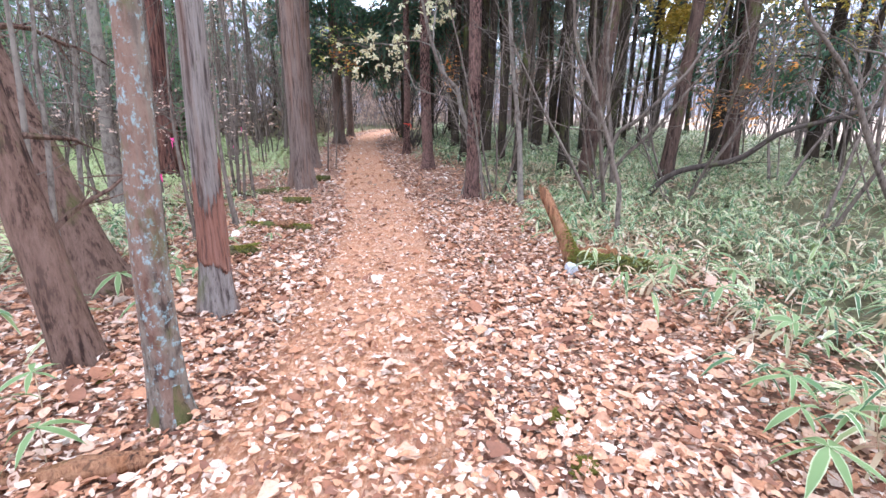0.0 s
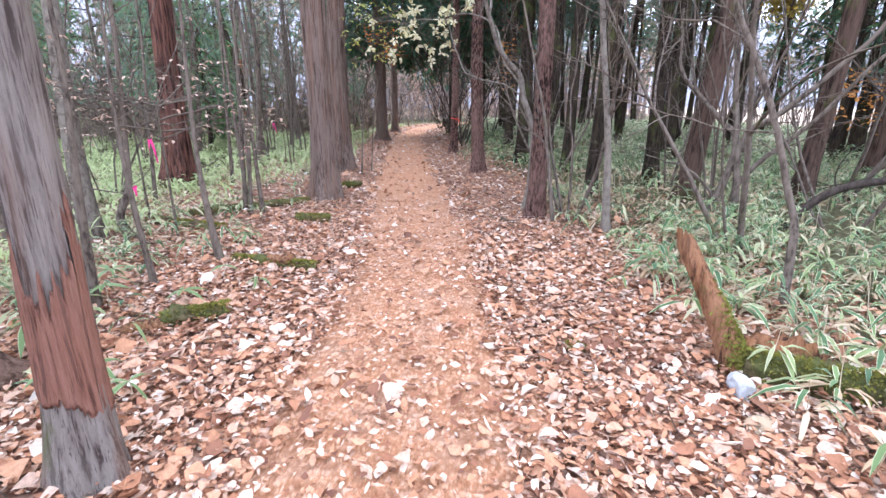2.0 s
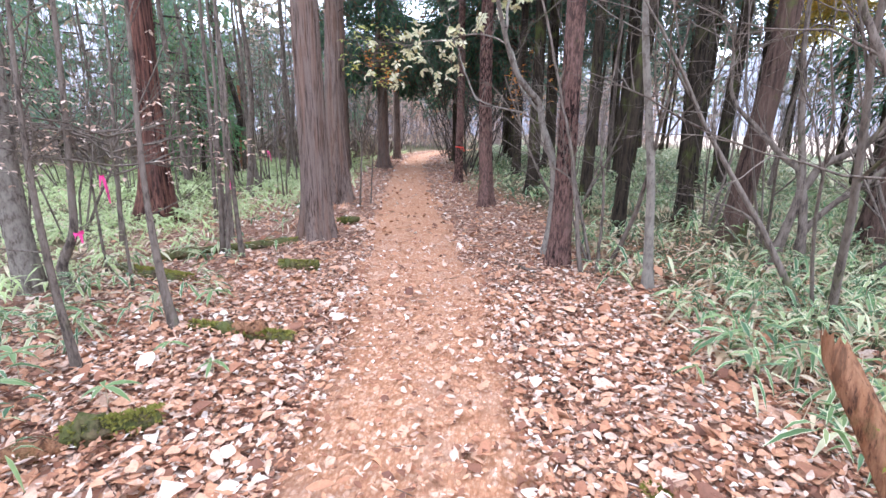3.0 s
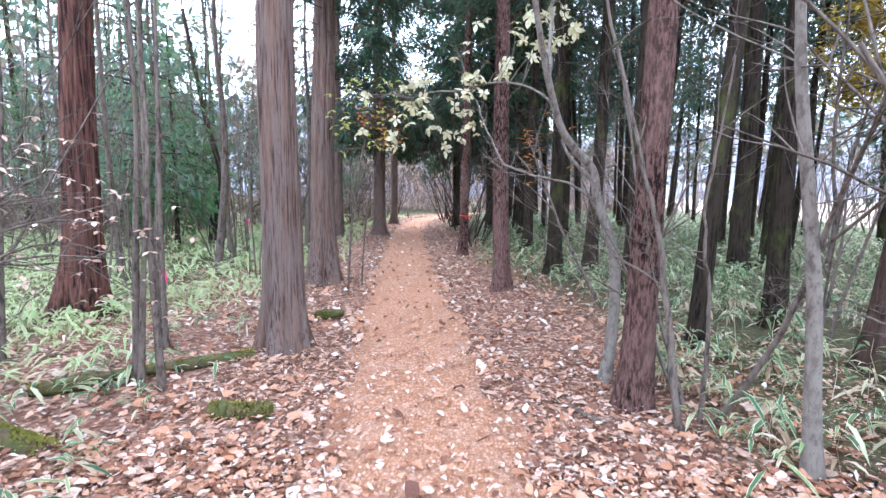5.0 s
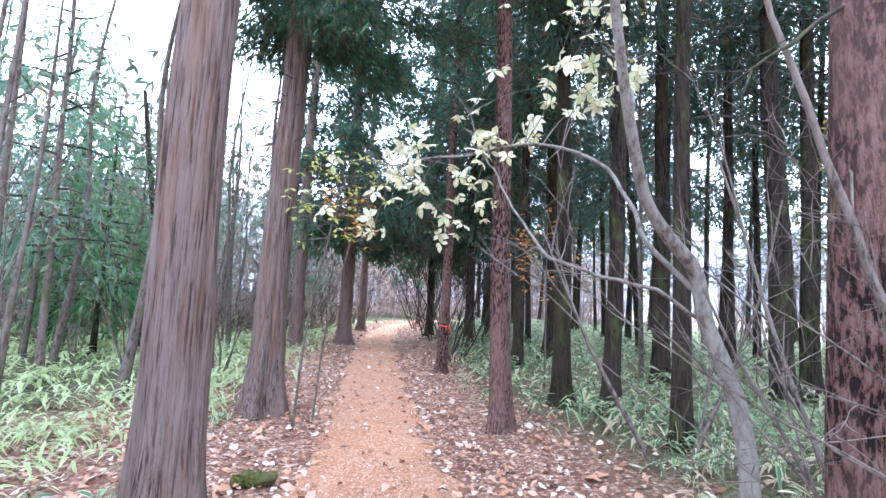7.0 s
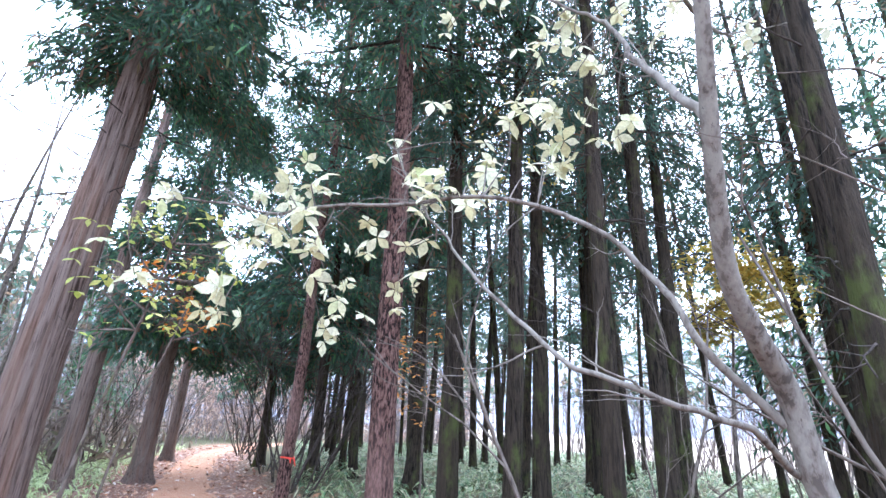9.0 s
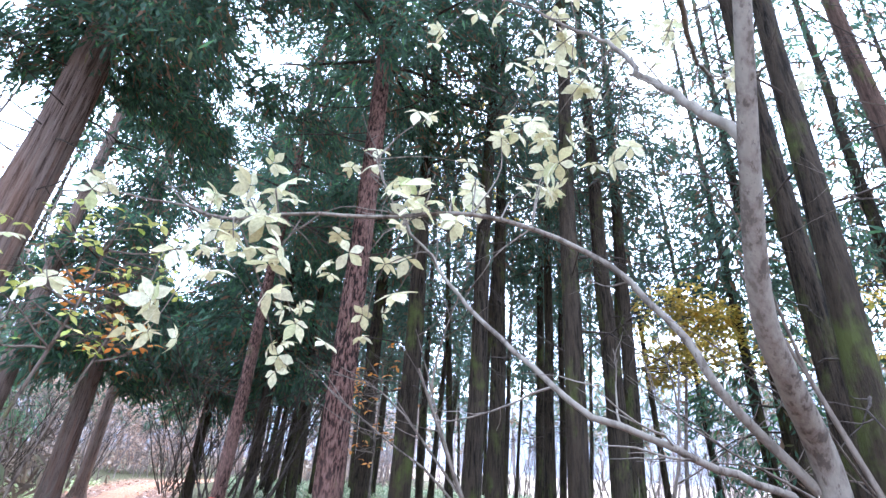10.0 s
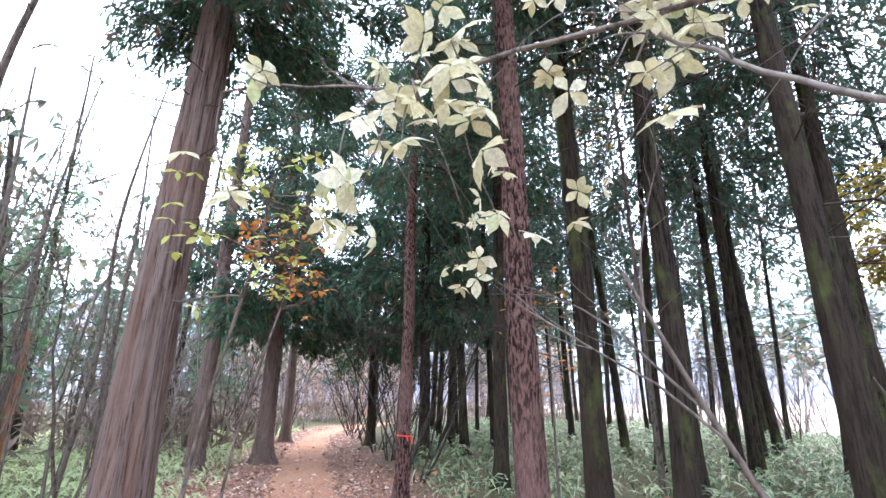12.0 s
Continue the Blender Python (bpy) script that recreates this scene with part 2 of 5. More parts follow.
def path_material():
    n = Nodes("needle_covered_path", 0.95, 0.1)
    v = n.coords()
    grit = n.noise(v, 160.0, 4, 0.75)
    fibre = n.noise(n.coords((1, 0.35, 1)), 70.0, 5, 0.7)
    big = n.noise(v, 2.5, 4)
    c = n.ramp(fibre, (0.34, (0.2, 0.085, 0.048)), (0.45, (0.44, 0.205, 0.112)), (0.55, (0.58, 0.325, 0.2)), (0.64, (0.78, 0.57, 0.42)))
    vor = n.node("ShaderNodeTexVoronoi", Vector=n.coords((1, 0.7, 1)), Scale=42.0)
    cell = n.node("ShaderNodeSeparateColor", Color=vor.outputs["Color"]).outputs["Red"]
    flakes = n.ramp(cell, (0.0, (0.2, 0.085, 0.048)), (0.5, (0.42, 0.2, 0.12)), (0.8, (0.55, 0.33, 0.23)), (1.0, (0.7, 0.55, 0.45)))
    c = n.mix(n.ramp(vor.outputs["Distance"], (0.3, (0, 0, 0)), (0.7, (0.55, 0.55, 0.55))), n.mix(0.4, c, flakes), (0.2, 0.085, 0.045))
    c = n.mix(n.math("MULTIPLY", grit, 0.45), c, (0.4, 0.19, 0.1))
    c = n.mix(n.ramp(big, (0.5, (0, 0, 0)), (0.75, (0.35, 0.35, 0.35))), c, (0.45, 0.32, 0.25))
    n.colour(c)
    n.bump(n.math("ADD", fibre, n.math("MULTIPLY", grit, 0.6)), 0.9, 0.016)
    return n.mat


def plain(name, colour, rough=0.6, vary=0.25, scale=20.0, share=0.0):
    n = Nodes(name, rough, 0.3)
    f = n.noise(n.coords(), scale, 4)
    c = n.mix(n.math("MULTIPLY", f, vary), colour, tuple(0.45 * k for k in colour))
    if share:
        return n.leafy(c, c, share).mat
    n.colour(c)
    n.bump(f, 0.4, 0.01)
    return n.mat


M_GROUND, M_PATH = ground_material(), path_material()
M_PINK = plain("pink_tape", (0.85, 0.06, 0.28), 0.4, 0.2, 30, 0.35)
M_RED_TAPE = plain("red_tape", (0.8, 0.07, 0.04), 0.4, 0.2, 30, 0.3)
M_STONE = plain("grey_stone", (0.42, 0.42, 0.44), 0.85, 0.7, 9.0)
M_STONE_TAN = plain("tan_stone", (0.4, 0.3, 0.2), 0.85, 0.7, 9.0)
M_BRUSH = leaf_material("brown_brush", [(0.0, (0.1, 0.075, 0.06)), (0.5, (0.19, 0.14, 0.11)), (0.85, (0.27, 0.2, 0.15)), (1.0, (0.18, 0.2, 0.11))], 0.25)
# Air haze is painted into the hills as a pale grey-blue.
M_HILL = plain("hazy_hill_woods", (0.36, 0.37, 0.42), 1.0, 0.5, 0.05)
M_MOSS = plain("moss", (0.2, 0.185, 0.035), 1.0, 0.7, 25.0)


# ---- geometry helpers ----
def make_mesh(name, V, F, material, uv=None, smooth=True):
    V = np.asarray(V, dtype=np.float32)
    F = np.asarray(F, dtype=np.int32)
    me = bpy.data.meshes.new(name)
    k = F.shape[1]
    me.vertices.add(len(V))
    me.vertices.foreach_set("co", V.ravel())
    me.loops.add(F.size)
    me.loops.foreach_set("vertex_index", F.ravel())
    me.polygons.add(len(F))
    me.polygons.foreach_set("loop_start", np.arange(0, F.size, k, dtype=np.int32))
    if uv is not None:
        layer = me.uv_layers.new(name="UVMap")
        layer.data.foreach_set("uv", np.asarray(uv, dtype=np.float32)[F.ravel()].ravel())
    me.update(calc_edges=True)
    if smooth:
        me.polygons.foreach_set("use_smooth", np.ones(len(F), dtype=bool))
    me.materials.append(material)
    return me


class Geo:
    """Collects quads of many pieces for one mesh."""

    def __init__(self):
        self.v, self.f, self.n = [], [], 0

    def add(self, V, F):
        self.v.append(np.asarray(V, dtype=float))
        self.f.append(np.asarray(F, dtype=int) + self.n)
        self.n += len(V)

    def mesh(self, name, material, smooth=True):
        return make_mesh(name, np.concatenate(self.v), np.concatenate(self.f), material, None, smooth)


def part(name, me, parent, label=""):
    ob = new(name, me)
    ob.parent = parent
    if label:
        ob["label"] = label
    return ob


def thing(name, x, y, z, label, category, group="", rz=0.0):
    ob = new(name)
    ob.matrix_world = pose(x, y, z, 0, 0, rz)
    ob.empty_display_size = 0.2
    return tagged(ob, label, category, group)


def spline(points, count):
    """Smooth Catmull-Rom curve through the points."""
    P = np.asarray(points, dtype=float)
    if len(P) == 2:
        return P[0] + np.linspace(0, 1, count)[:, None] * (P[1] - P[0])
    E = np.vstack([2 * P[0] - P[1], P, 2 * P[-1] - P[-2]])
    s = np.linspace(0, len(P) - 1 - 1e-6, count)
    i = s.astype(int)
    u = (s - i)[:, None]
    a, b, c, d = E[i], E[i + 1], E[i + 2], E[i + 3]
    return 0.5 * (2 * b + (c - a) * u + (2 * a - 5 * b + 4 * c - d) * u ** 2 + (3 * b - a - 3 * c + d) * u ** 3)


def tube(geo, P, R, sides, shape=None):
    """A round limb along P with radii R; shape(angle, metres) scales the radius."""
    P = np.asarray(P, dtype=float)
    R = np.asarray(R, dtype=float)
    T = np.gradient(P, axis=0)
    T /= np.linalg.norm(T, axis=1)[:, None] + 1e-9
    mean = T.mean(axis=0)
    ref = np.eye(3)[np.argmin(np.abs(mean))]
    U = np.cross(T, ref)
    U /= np.linalg.norm(U, axis=1)[:, None] + 1e-9
    W = np.cross(T, U)
    a = np.linspace(0, 2 * np.pi, sides, endpoint=False)
    r = np.repeat(R[:, None], sides, 1)
    if shape is not None:
        s = np.concatenate([[0], np.cumsum(np.linalg.norm(np.diff(P, axis=0), axis=1))])
        r = r * shape(a[None, :], s[:, None])
    V = P[:, None, :] + r[..., None] * (np.cos(a)[None, :, None] * U[:, None, :] + np.sin(a)[None, :, None] * W[:, None, :])
    n = len(P)
    i = np.arange(n - 1)[:, None] * sides
    j = np.arange(sides)[None, :]
    k = (j + 1) % sides
    F = np.stack([i + j, i + k, i + sides + k, i + sides + j], -1).reshape(-1, 4)
    geo.add(V.reshape(-1, 3), F)


def ridged(rng, amount, flare, lobes=5, reach=0.28, sides=0):
    ph = rng.uniform(0, 6.28, 6)
    tw = rng.uniform(-0.25, 0.25, 6)

    def f(a, s):
        v = 1 + amount * (np.sin(7 * a + ph[0] + tw[0] * s) + 0.8 * np.sin(11 * a + ph[1] + tw[1] * s * 2) + 0.6 * np.sin(17 * a + ph[2] + np.sin(s * 1.7 + ph[4])))
        v = v + 0.35 * amount * np.sin(5.3 * s + 3 * a + ph[5])
        if sides > 60:
            for k, p in ((9, 0), (14, 1), (5, 2)):
                v = v - 1.7 * amount * np.exp(-np.sin(0.5 * (k * a + ph[p] + 0.5 * np.sin(s * 0.9 + ph[5 - p]))) ** 2 / 0.02) * (0.55 + 0.45 * np.sin(s * (1.1 + p) + ph[p + 1]))
        v = v + flare * np.exp(-s / reach) * (1 + 0.45 * np.sin(lobes * a + ph[3]) + 0.2 * np.sin(3 * a + ph[4]))
        return v
    return f


def wander(rng, start, way, length, steps, bend, lift=0.0):
    """A crooked limb: its points."""
    P = [np.asarray(start, dtype=float)]
    d = np.asarray(way, dtype=float)
    d = d / np.linalg.norm(d)
    for _ in range(steps):
        d = d + rng.normal(0, bend, 3) + np.array([0, 0, lift])
        d /= np.linalg.norm(d)
        P.append(P[-1] + d * length / steps)
    return np.array(P)


def branch_out(geo, rng, start, way, length, radius, level, sides=5, lift=0.02, bend=0.16, spread=0.8, kids=4, tips=None):
    """A limb that carries smaller limbs; tips collects the ends."""
    steps = 6 if level > 0 else 4
    P = wander(rng, start, way, length, steps, bend, lift)
    tube(geo, P, np.linspace(radius, radius * (0.35 if level else 0.25), steps + 1), sides)
    if level == 0:
        if tips is not None:
            tips.append(P[-1])
        return
    for _ in range(kids):
        s = rng.uniform(0.3, 1.0)
        i = min(int(s * steps), steps - 1)
        base = P[i] + (P[i + 1] - P[i]) * (s * steps - i)
        d = P[i + 1] - P[i]
        d = d / np.linalg.norm(d) + rng.normal(0, spread, 3) * np.array([1, 1, 0.6])
        branch_out(geo, rng, base, d, length * rng.uniform(0.3, 0.6), max(radius * rng.uniform(0.35, 0.55), 0.0022), level - 1, max(sides - 1, 3), lift, bend, spread, kids, tips)


def blades(rng, centres, along, size, slim, count):
    """Tufts of thin pointed leaves: at each centre a fan of quads round the direction along. Returns V, F."""
    C = np.repeat(np.asarray(centres), count, 0)
    A = np.repeat(np.asarray(along), count, 0) + rng.normal(0, 0.55, (len(C), 3))
    A /= np.linalg.norm(A, axis=1)[:, None]
    B = np.cross(A, rng.normal(0, 1, (len(C), 3)))
    B /= np.linalg.norm(B, axis=1)[:, None] + 1e-9
    L = (size * rng.uniform(0.6, 1.3, len(C)))[:, None]
    s = L * slim
    V = np.stack([C, C + A * L * 0.55 + B * s, C + A * L + np.array([0, 0, -0.15]) * L, C + A * L * 0.5 - B * s], 1).reshape(-1, 3)
    F = np.arange(len(V)).reshape(-1, 4)
    return V, F


def plumes(rng, centres, along, length, count, slim=0.11):
    """Drooping feathery sprays: along each spray small scale-like leaves in a loose tail."""
    n = len(centres)
    A = np.asarray(along, dtype=float)
    A = A / np.linalg.norm(A, axis=1)[:, None]
    L = length * rng.uniform(0.7, 1.3, n)
    u = rng.uniform(0, 1, (n, count))
    C = np.asarray(centres)[:, None, :] + A[:, None, :] * (L[:, None] * u)[..., None]
    C[..., 2] -= 0.35 * L[:, None] * u ** 2
    C = C + rng.normal(0, 1, (n, count, 3)) * (0.17 * L[:, None] * (1.1 - 0.7 * u))[..., None]
    D = A[:, None, :] + rng.normal(0, 0.6, (n, count, 3)) + np.array([0, 0, -0.3])
    D = (D / np.linalg.norm(D, axis=2)[..., None]).reshape(-1, 3)
    C = C.reshape(-1, 3)
    B = np.cross(D, rng.normal(0, 1, (len(C), 3)))
    B /= np.linalg.norm(B, axis=1)[:, None] + 1e-9
    s = (np.repeat(L, count) * rng.uniform(0.35, 0.65, len(C)))[:, None]
    V = np.stack([C, C + D * s * 0.5 + B * s * slim, C + D * s, C + D * s * 0.45 - B * s * slim], 1).reshape(-1, 3)
    return V, np.arange(len(V)).reshape(-1, 4)


# ---- the lie of the land ----
PATH_Y = np.array([-14, -5, 0, 3, 4.6, 6.9, 9.2, 11, 13.1, 15.6, 17.3, 21, 24, 27, 30.5, 35, 39, 43, 48, 56, 80.0])
PATH_X = np.array([-0.2, -0.3, -0.45, -0.52, -0.6, -0.89, -1.36, -1.7, -2.13, -2.58, -2.87, -3.5, -4.0, -4.35, -4.72, -4.95, -4.7, -3.9, -2.0, 2.5, 16.0])


def path_centre(y):
    return np.interp(y, PATH_Y, PATH_X)


def wave(x, y, f, ph):
    return np.sin(f * x + ph) * np.cos(f * 0.83 * y + 1.7 * ph) + 0.5 * np.sin(2.3 * f * x - 1.4 * f * y + 3 * ph)


def height(x, y):
    d = np.abs(x - path_centre(y))
    h = 0.022 * wave(x, y, 1.3, 0.4) + 0.012 * wave(x, y, 4.1, 2.0)
    far = np.clip((np.hypot(x, y - 10) - 14) / 30, 0, 1)
    h = h + 0.25 * far * wave(x, y, 0.16, 1.1)
    h = h * np.clip((d - 0.5) / 1.2, 0.15, 1)
    h = h + 0.05 * np.clip((d - 0.8) / 0.8, 0, 1)
    bank = np.clip((x - path_centre(y) - 1.2) / 2.6, 0, 1)
    h = h + 0.2 * bank * bank * (3 - 2 * bank) * np.clip((y - 4.5) / 5, 0, 1)
    return h - 0.02


def graded(lo, hi, step, edge):
    core = np.arange(lo, hi + step / 2, step)
    out = []
    s, p = step, hi
    while p < edge:
        s *= 1.28
        p += s
        out.append(p)
    low = [lo - (p - hi) for p in out]
    return np.concatenate([low[::-1], core, out])


def build_ground():
    xs, ys = graded(-9, 10, 0.16, 900), graded(-3, 34, 0.16, 900)
    X, Y = np.meshgrid(xs, ys)
    Z = height(X, Y)
    nx, ny = len(xs), len(ys)
    V = np.stack([X, Y, Z], -1).reshape(-1, 3)
    i = np.arange(ny - 1)[:, None] * nx + np.arange(nx - 1)[None, :]
    F = np.stack([i, i + 1, i + nx + 1, i + nx], -1).reshape(-1, 4)
    me = make_mesh("ground", V, F, M_GROUND)
    d = X - path_centre(Y)
    n1 = 0.5 * wave(X, Y, 0.9, 0.7)
    green_r = np.clip((d - 2.1 + 0.5 * n1 + 0.02 * Y) / 1.0, 0, 1)
    green_l = np.clip((-d - 3.6 + 0.6 * n1 + 0.09 * np.clip(Y - 8, 0, 20)) / 1.2, 0, 1) * np.clip((Y - 4) / 6, 0.2, 1)
    field = np.clip((X - 17 + 2 * n1) / 4, 0, 1)
    col = np.stack([np.zeros_like(X), np.clip(green_r + green_l, 0, 1) * 0.85, field, np.ones_like(X)], -1).reshape(-1, 4)
    layer = me.color_attributes.new("zone", "FLOAT_COLOR", "POINT")
    layer.data.foreach_set("color", col.astype(np.float32).ravel())
    tagged(new("ground", me), "forest floor of leaf litter and low green growth", "ground", kind="structure")


def build_path():
    ys = np.concatenate([np.arange(-9, 16, 0.12), np.arange(16, 66, 0.4)])
    us = np.linspace(-1, 1, 17)
    Y, U = np.meshgrid(ys, us, indexing="ij")
    half = 0.76 + 0.07 * np.sin(Y * 1.9) + 0.06 * np.sin(Y * 4.7 + 1) + 0.04 * np.sin(Y * 11.3 + 2)
    X = path_centre(Y) + U * half + 0.04 * np.sin(Y * 6.1 + U * 3)
    Z = height(X, Y) + 0.03 - 0.055 * np.abs(U) ** 5 + 0.004 * np.sin(X * 19) * np.sin(Y * 15)
    n = len(us)
    i = np.arange(len(ys) - 1)[:, None] * n + np.arange(n - 1)[None, :]
    F = np.stack([i, i + 1, i + n + 1, i + n], -1).reshape(-1, 4)
    me = make_mesh("path", np.stack([X, Y, Z], -1).reshape(-1, 3), F, M_PATH)
    tagged(new("path", me), "orange-brown woodland path strewn with conifer needles", "path", kind="structure")


build_ground()
build_path()


def build_backdrop():
    a = np.linspace(0, 2 * np.pi, 181)
    r = 320.0
    top = 62 + 12 * np.sin(a * 3 + 1) + 6 * np.sin(a * 7 + 2) + 3 * np.sin(a * 17) + 1.2 * np.sin(a * 41)
    V = np.concatenate([np.stack([r * np.cos(a), r * np.sin(a), 0 * a - 3], 1), np.stack([(r + 50) * np.cos(a), (r + 50) * np.sin(a), top], 1)])
    n = len(a)
    i = np.arange(n - 1)
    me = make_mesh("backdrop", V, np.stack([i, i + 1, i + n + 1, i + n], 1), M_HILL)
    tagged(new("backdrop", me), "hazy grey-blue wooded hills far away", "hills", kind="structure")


build_backdrop()


# ---- trees ----
def lower_sticks(rng, radius, z0, z1, count, reach, axis):
    """Dead side branches on a trunk, one after the other."""
    for _ in range(count):
        g = Geo()
        z = rng.uniform(z0, z1)
        a = rng.uniform(0, 6.28)
        branch_out(g, rng, axis(z), (math.cos(a), math.sin(a), rng.uniform(-0.25, 0.35)), reach * rng.uniform(0.4, 1.1), 0.010, 1, 4, -0.01, 0.14, 0.6, 4)
        yield g


def crown_geo(rng, axis, z0, z1, reach, whorls, tuft, per, hang=0.4, count=9, full=0.0, low=1.4, slim=0.11):
    """A conifer's crown, thickest low down: drooping branches with tufts of needles. Returns branch geometry and foliage."""
    g = Geo()
    C, A = [], []
    for i in range(whorls):
        s = (i + rng.uniform(0, 1)) / whorls
        z = z0 + (z1 - z0) * s ** low
        a = i * 2.4 + rng.uniform(-0.5, 0.5)
        L = reach * (1 - 0.8 * s) * rng.uniform(0.7, 1.15) * min(1.0, 0.55 + 3 * s) * (1 + full * math.cos(a + 0.8))
        P = wander(rng, axis(z), (math.cos(a), math.sin(a), 0.12), L, 6, 0.10, -0.05)
        tube(g, P[::2], np.linspace(0.03, 0.008, 4), 3)
        k = max(int(per * L), 4)
        for u in rng.uniform(0.06, 1.0, k) ** 0.8:
            j = min(int(u * 6), 5)
            q = P[j] + (P[j + 1] - P[j]) * (u * 6 - j)
            d = P[j + 1] - P[j]
            d = d / np.linalg.norm(d)
            off = rng.normal(0, 0.12 + 0.06 * (1 - u), 3) * np.array([1, 1, 0.5])
            C.append(q + off + np.array([0, 0, -rng.uniform(0, hang)]))
            A.append(d * 0.7 + off * 2.0 + np.array([0, 0, -0.55]))
    V, F = plumes(rng, C, A, tuft * 1.5, count, slim)
    return g, V, F


def conifer(seed, x, y, r, material, label, top=16.0, lean=(0, 0), crown=None, sticks=None, flare=0.7, sides=36, amount=0.035, group="trees along the path",
            leaf=None, count=9, reach=0.28, category="conifer", full=0.0, low=1.4, slim=0.11):
    """A conifer that stands at x, y. crown: (from, reach, whorls, tuft, per metre); full: how much wider it is towards the path."""
    rng = np.random.default_rng(seed)
    t = thing("conifer_tree", x, y, float(height(np.float64(x), np.float64(y))) - 0.03, label, category, group)

    def axis(z):
        return np.array([lean[0] * z, lean[1] * z, z])
    zs = np.concatenate([np.linspace(0, 1.2, 16), np.linspace(1.3, 7, 24), np.linspace(7.5, top, 7)]) if sides > 18 else np.concatenate([np.linspace(0, 1.0, 7), np.linspace(1.4, top, 12)])
    P = np.array([axis(z) for z in zs]) + np.stack([0.012 * np.sin(zs * 1.3 + seed), 0.012 * np.sin(zs * 1.7), 0 * zs], 1)
    R = r * np.clip(1 - 0.75 * zs / top, 0.1, 1) + 0.0
    g = Geo()
    tube(g, P, R, sides, ridged(rng, amount, flare, 5, reach, sides))
    part("trunk", g.mesh("trunk", material), t)
    if sticks:
        for g in lower_sticks(rng, r, *sticks, axis):
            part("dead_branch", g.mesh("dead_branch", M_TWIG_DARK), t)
    if crown:
        z0, rch, whorls, tuft, per = crown
        b, V, F = crown_geo(rng, axis, z0, top, rch, whorls, tuft, per, 0.4, count, full, low, slim)
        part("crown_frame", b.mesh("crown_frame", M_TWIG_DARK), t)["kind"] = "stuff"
        part("crown", make_mesh("crown", V, F, leaf or M_CONIFER, None, False), t, "drooping green needle foliage")["kind"] = "stuff"
    return t


NEAR_LABEL = "tall cedar with grey-brown shredding bark beside the path"
conifer(1, -2.79, 9.4, 0.205, M_GREY, NEAR_LABEL, 17, (0.006, 0), (9.5, 2.4, 30, 0.22, 14), None, 0.5, 84, reach=0.4)
conifer(2, -3.68, 13.1, 0.215, M_GREY, "tall cedar with a flared split base beside the path", 17, (0.022, 0), (5.9, 2.9, 64, 0.155, 80), (3.6, 5.8, 13, 1.6), 0.7, 84, 0.045, full=0.5, reach=0.5, low=1.8, slim=0.09, count=13)
conifer(3, -6.1, 21.5, 0.2, M_GREY, "pale-barked straight cedar behind the path's edge", 18, (0.005, 0), (9.0, 2.2, 30, 0.24, 20), (4, 6, 5, 1.2))
conifer(4, -5.0, 23.5, 0.25, M_GREY, NEAR_LABEL, 18, (-0.004, 0), (3.9, 3.6, 60, 0.32, 34), (3, 6, 10, 1.6), full=0.4)
conifer(5, -5.8, 30.5, 0.2, M_GREY, NEAR_LABEL, 18, (0, 0), (5.2, 3.0, 55, 0.28, 14))
conifer(6, -5.97, 10.35, 0.2, M_RED, "old cedar with dark red shaggy bark in low growth", 17, (0.05, 0.01), (10, 2.4, 24, 0.24, 12), None, 0.9, 84, 0.05, reach=0.6)
conifer(7, 0.5, 8.38, 0.112, M_PINE, "slim conifer with flaky reddish bark beside the path", 14, (0.004, -0.06), (8.5, 1.6, 30, 0.2, 18), (2.2, 6, 8, 0.8), 0.5, 30, 0.03)
conifer(8, -0.42, 12.75, 0.14, M_PINE, "straight conifer with flaky reddish bark at the path's edge", 16, (-0.015, 0), (6.5, 2.4, 46, 0.18, 44), (3.0, 8, 16, 1.3), 0.5, 30, 0.03, slim=0.095, count=11)
conifer(17, -1.31, 17.5, 0.12, M_PINE, "dark reddish conifer with thin side stems at the path's edge", 17, (0.01, 0), (6.3, 2.2, 36, 0.17, 54), (2.2, 6.5, 14, 1.3), 0.5, 24, 0.03, slim=0.095, count=11)
conifer(18, -0.6, 22.5, 0.16, M_DARK, "dense dark conifer near the path", 18, (0, 0), (3.8, 3.2, 54, 0.34, 28), (2.2, 6, 14, 1.6), 0.5, 20, 0.03)
conifer(19, -2.2, 27.5, 0.17, M_DARK, "dense dark conifer near the path", 18, (0, 0), (3.6, 3.4, 52, 0.36, 26), (2.2, 6, 14, 1.6), 0.5, 20, 0.03)
conifer(20, 0.4, 17.6, 0.13, M_DARK, "dense dark conifer over bamboo grass", 17, (0.02, 0), (6.2, 2.3, 40, 0.26, 28), (2.2, 6, 12, 1.3), 0.5, 20, 0.03)
stripped = conifer(9, -1.73, 3.38, 0.098, M_STRIP, "slim tree with grey bark peeling to red at the foot", 11, (0.035, 0.02), (8, 1.4, 20, 0.2, 14), None, 0.55, 30, 0.03)


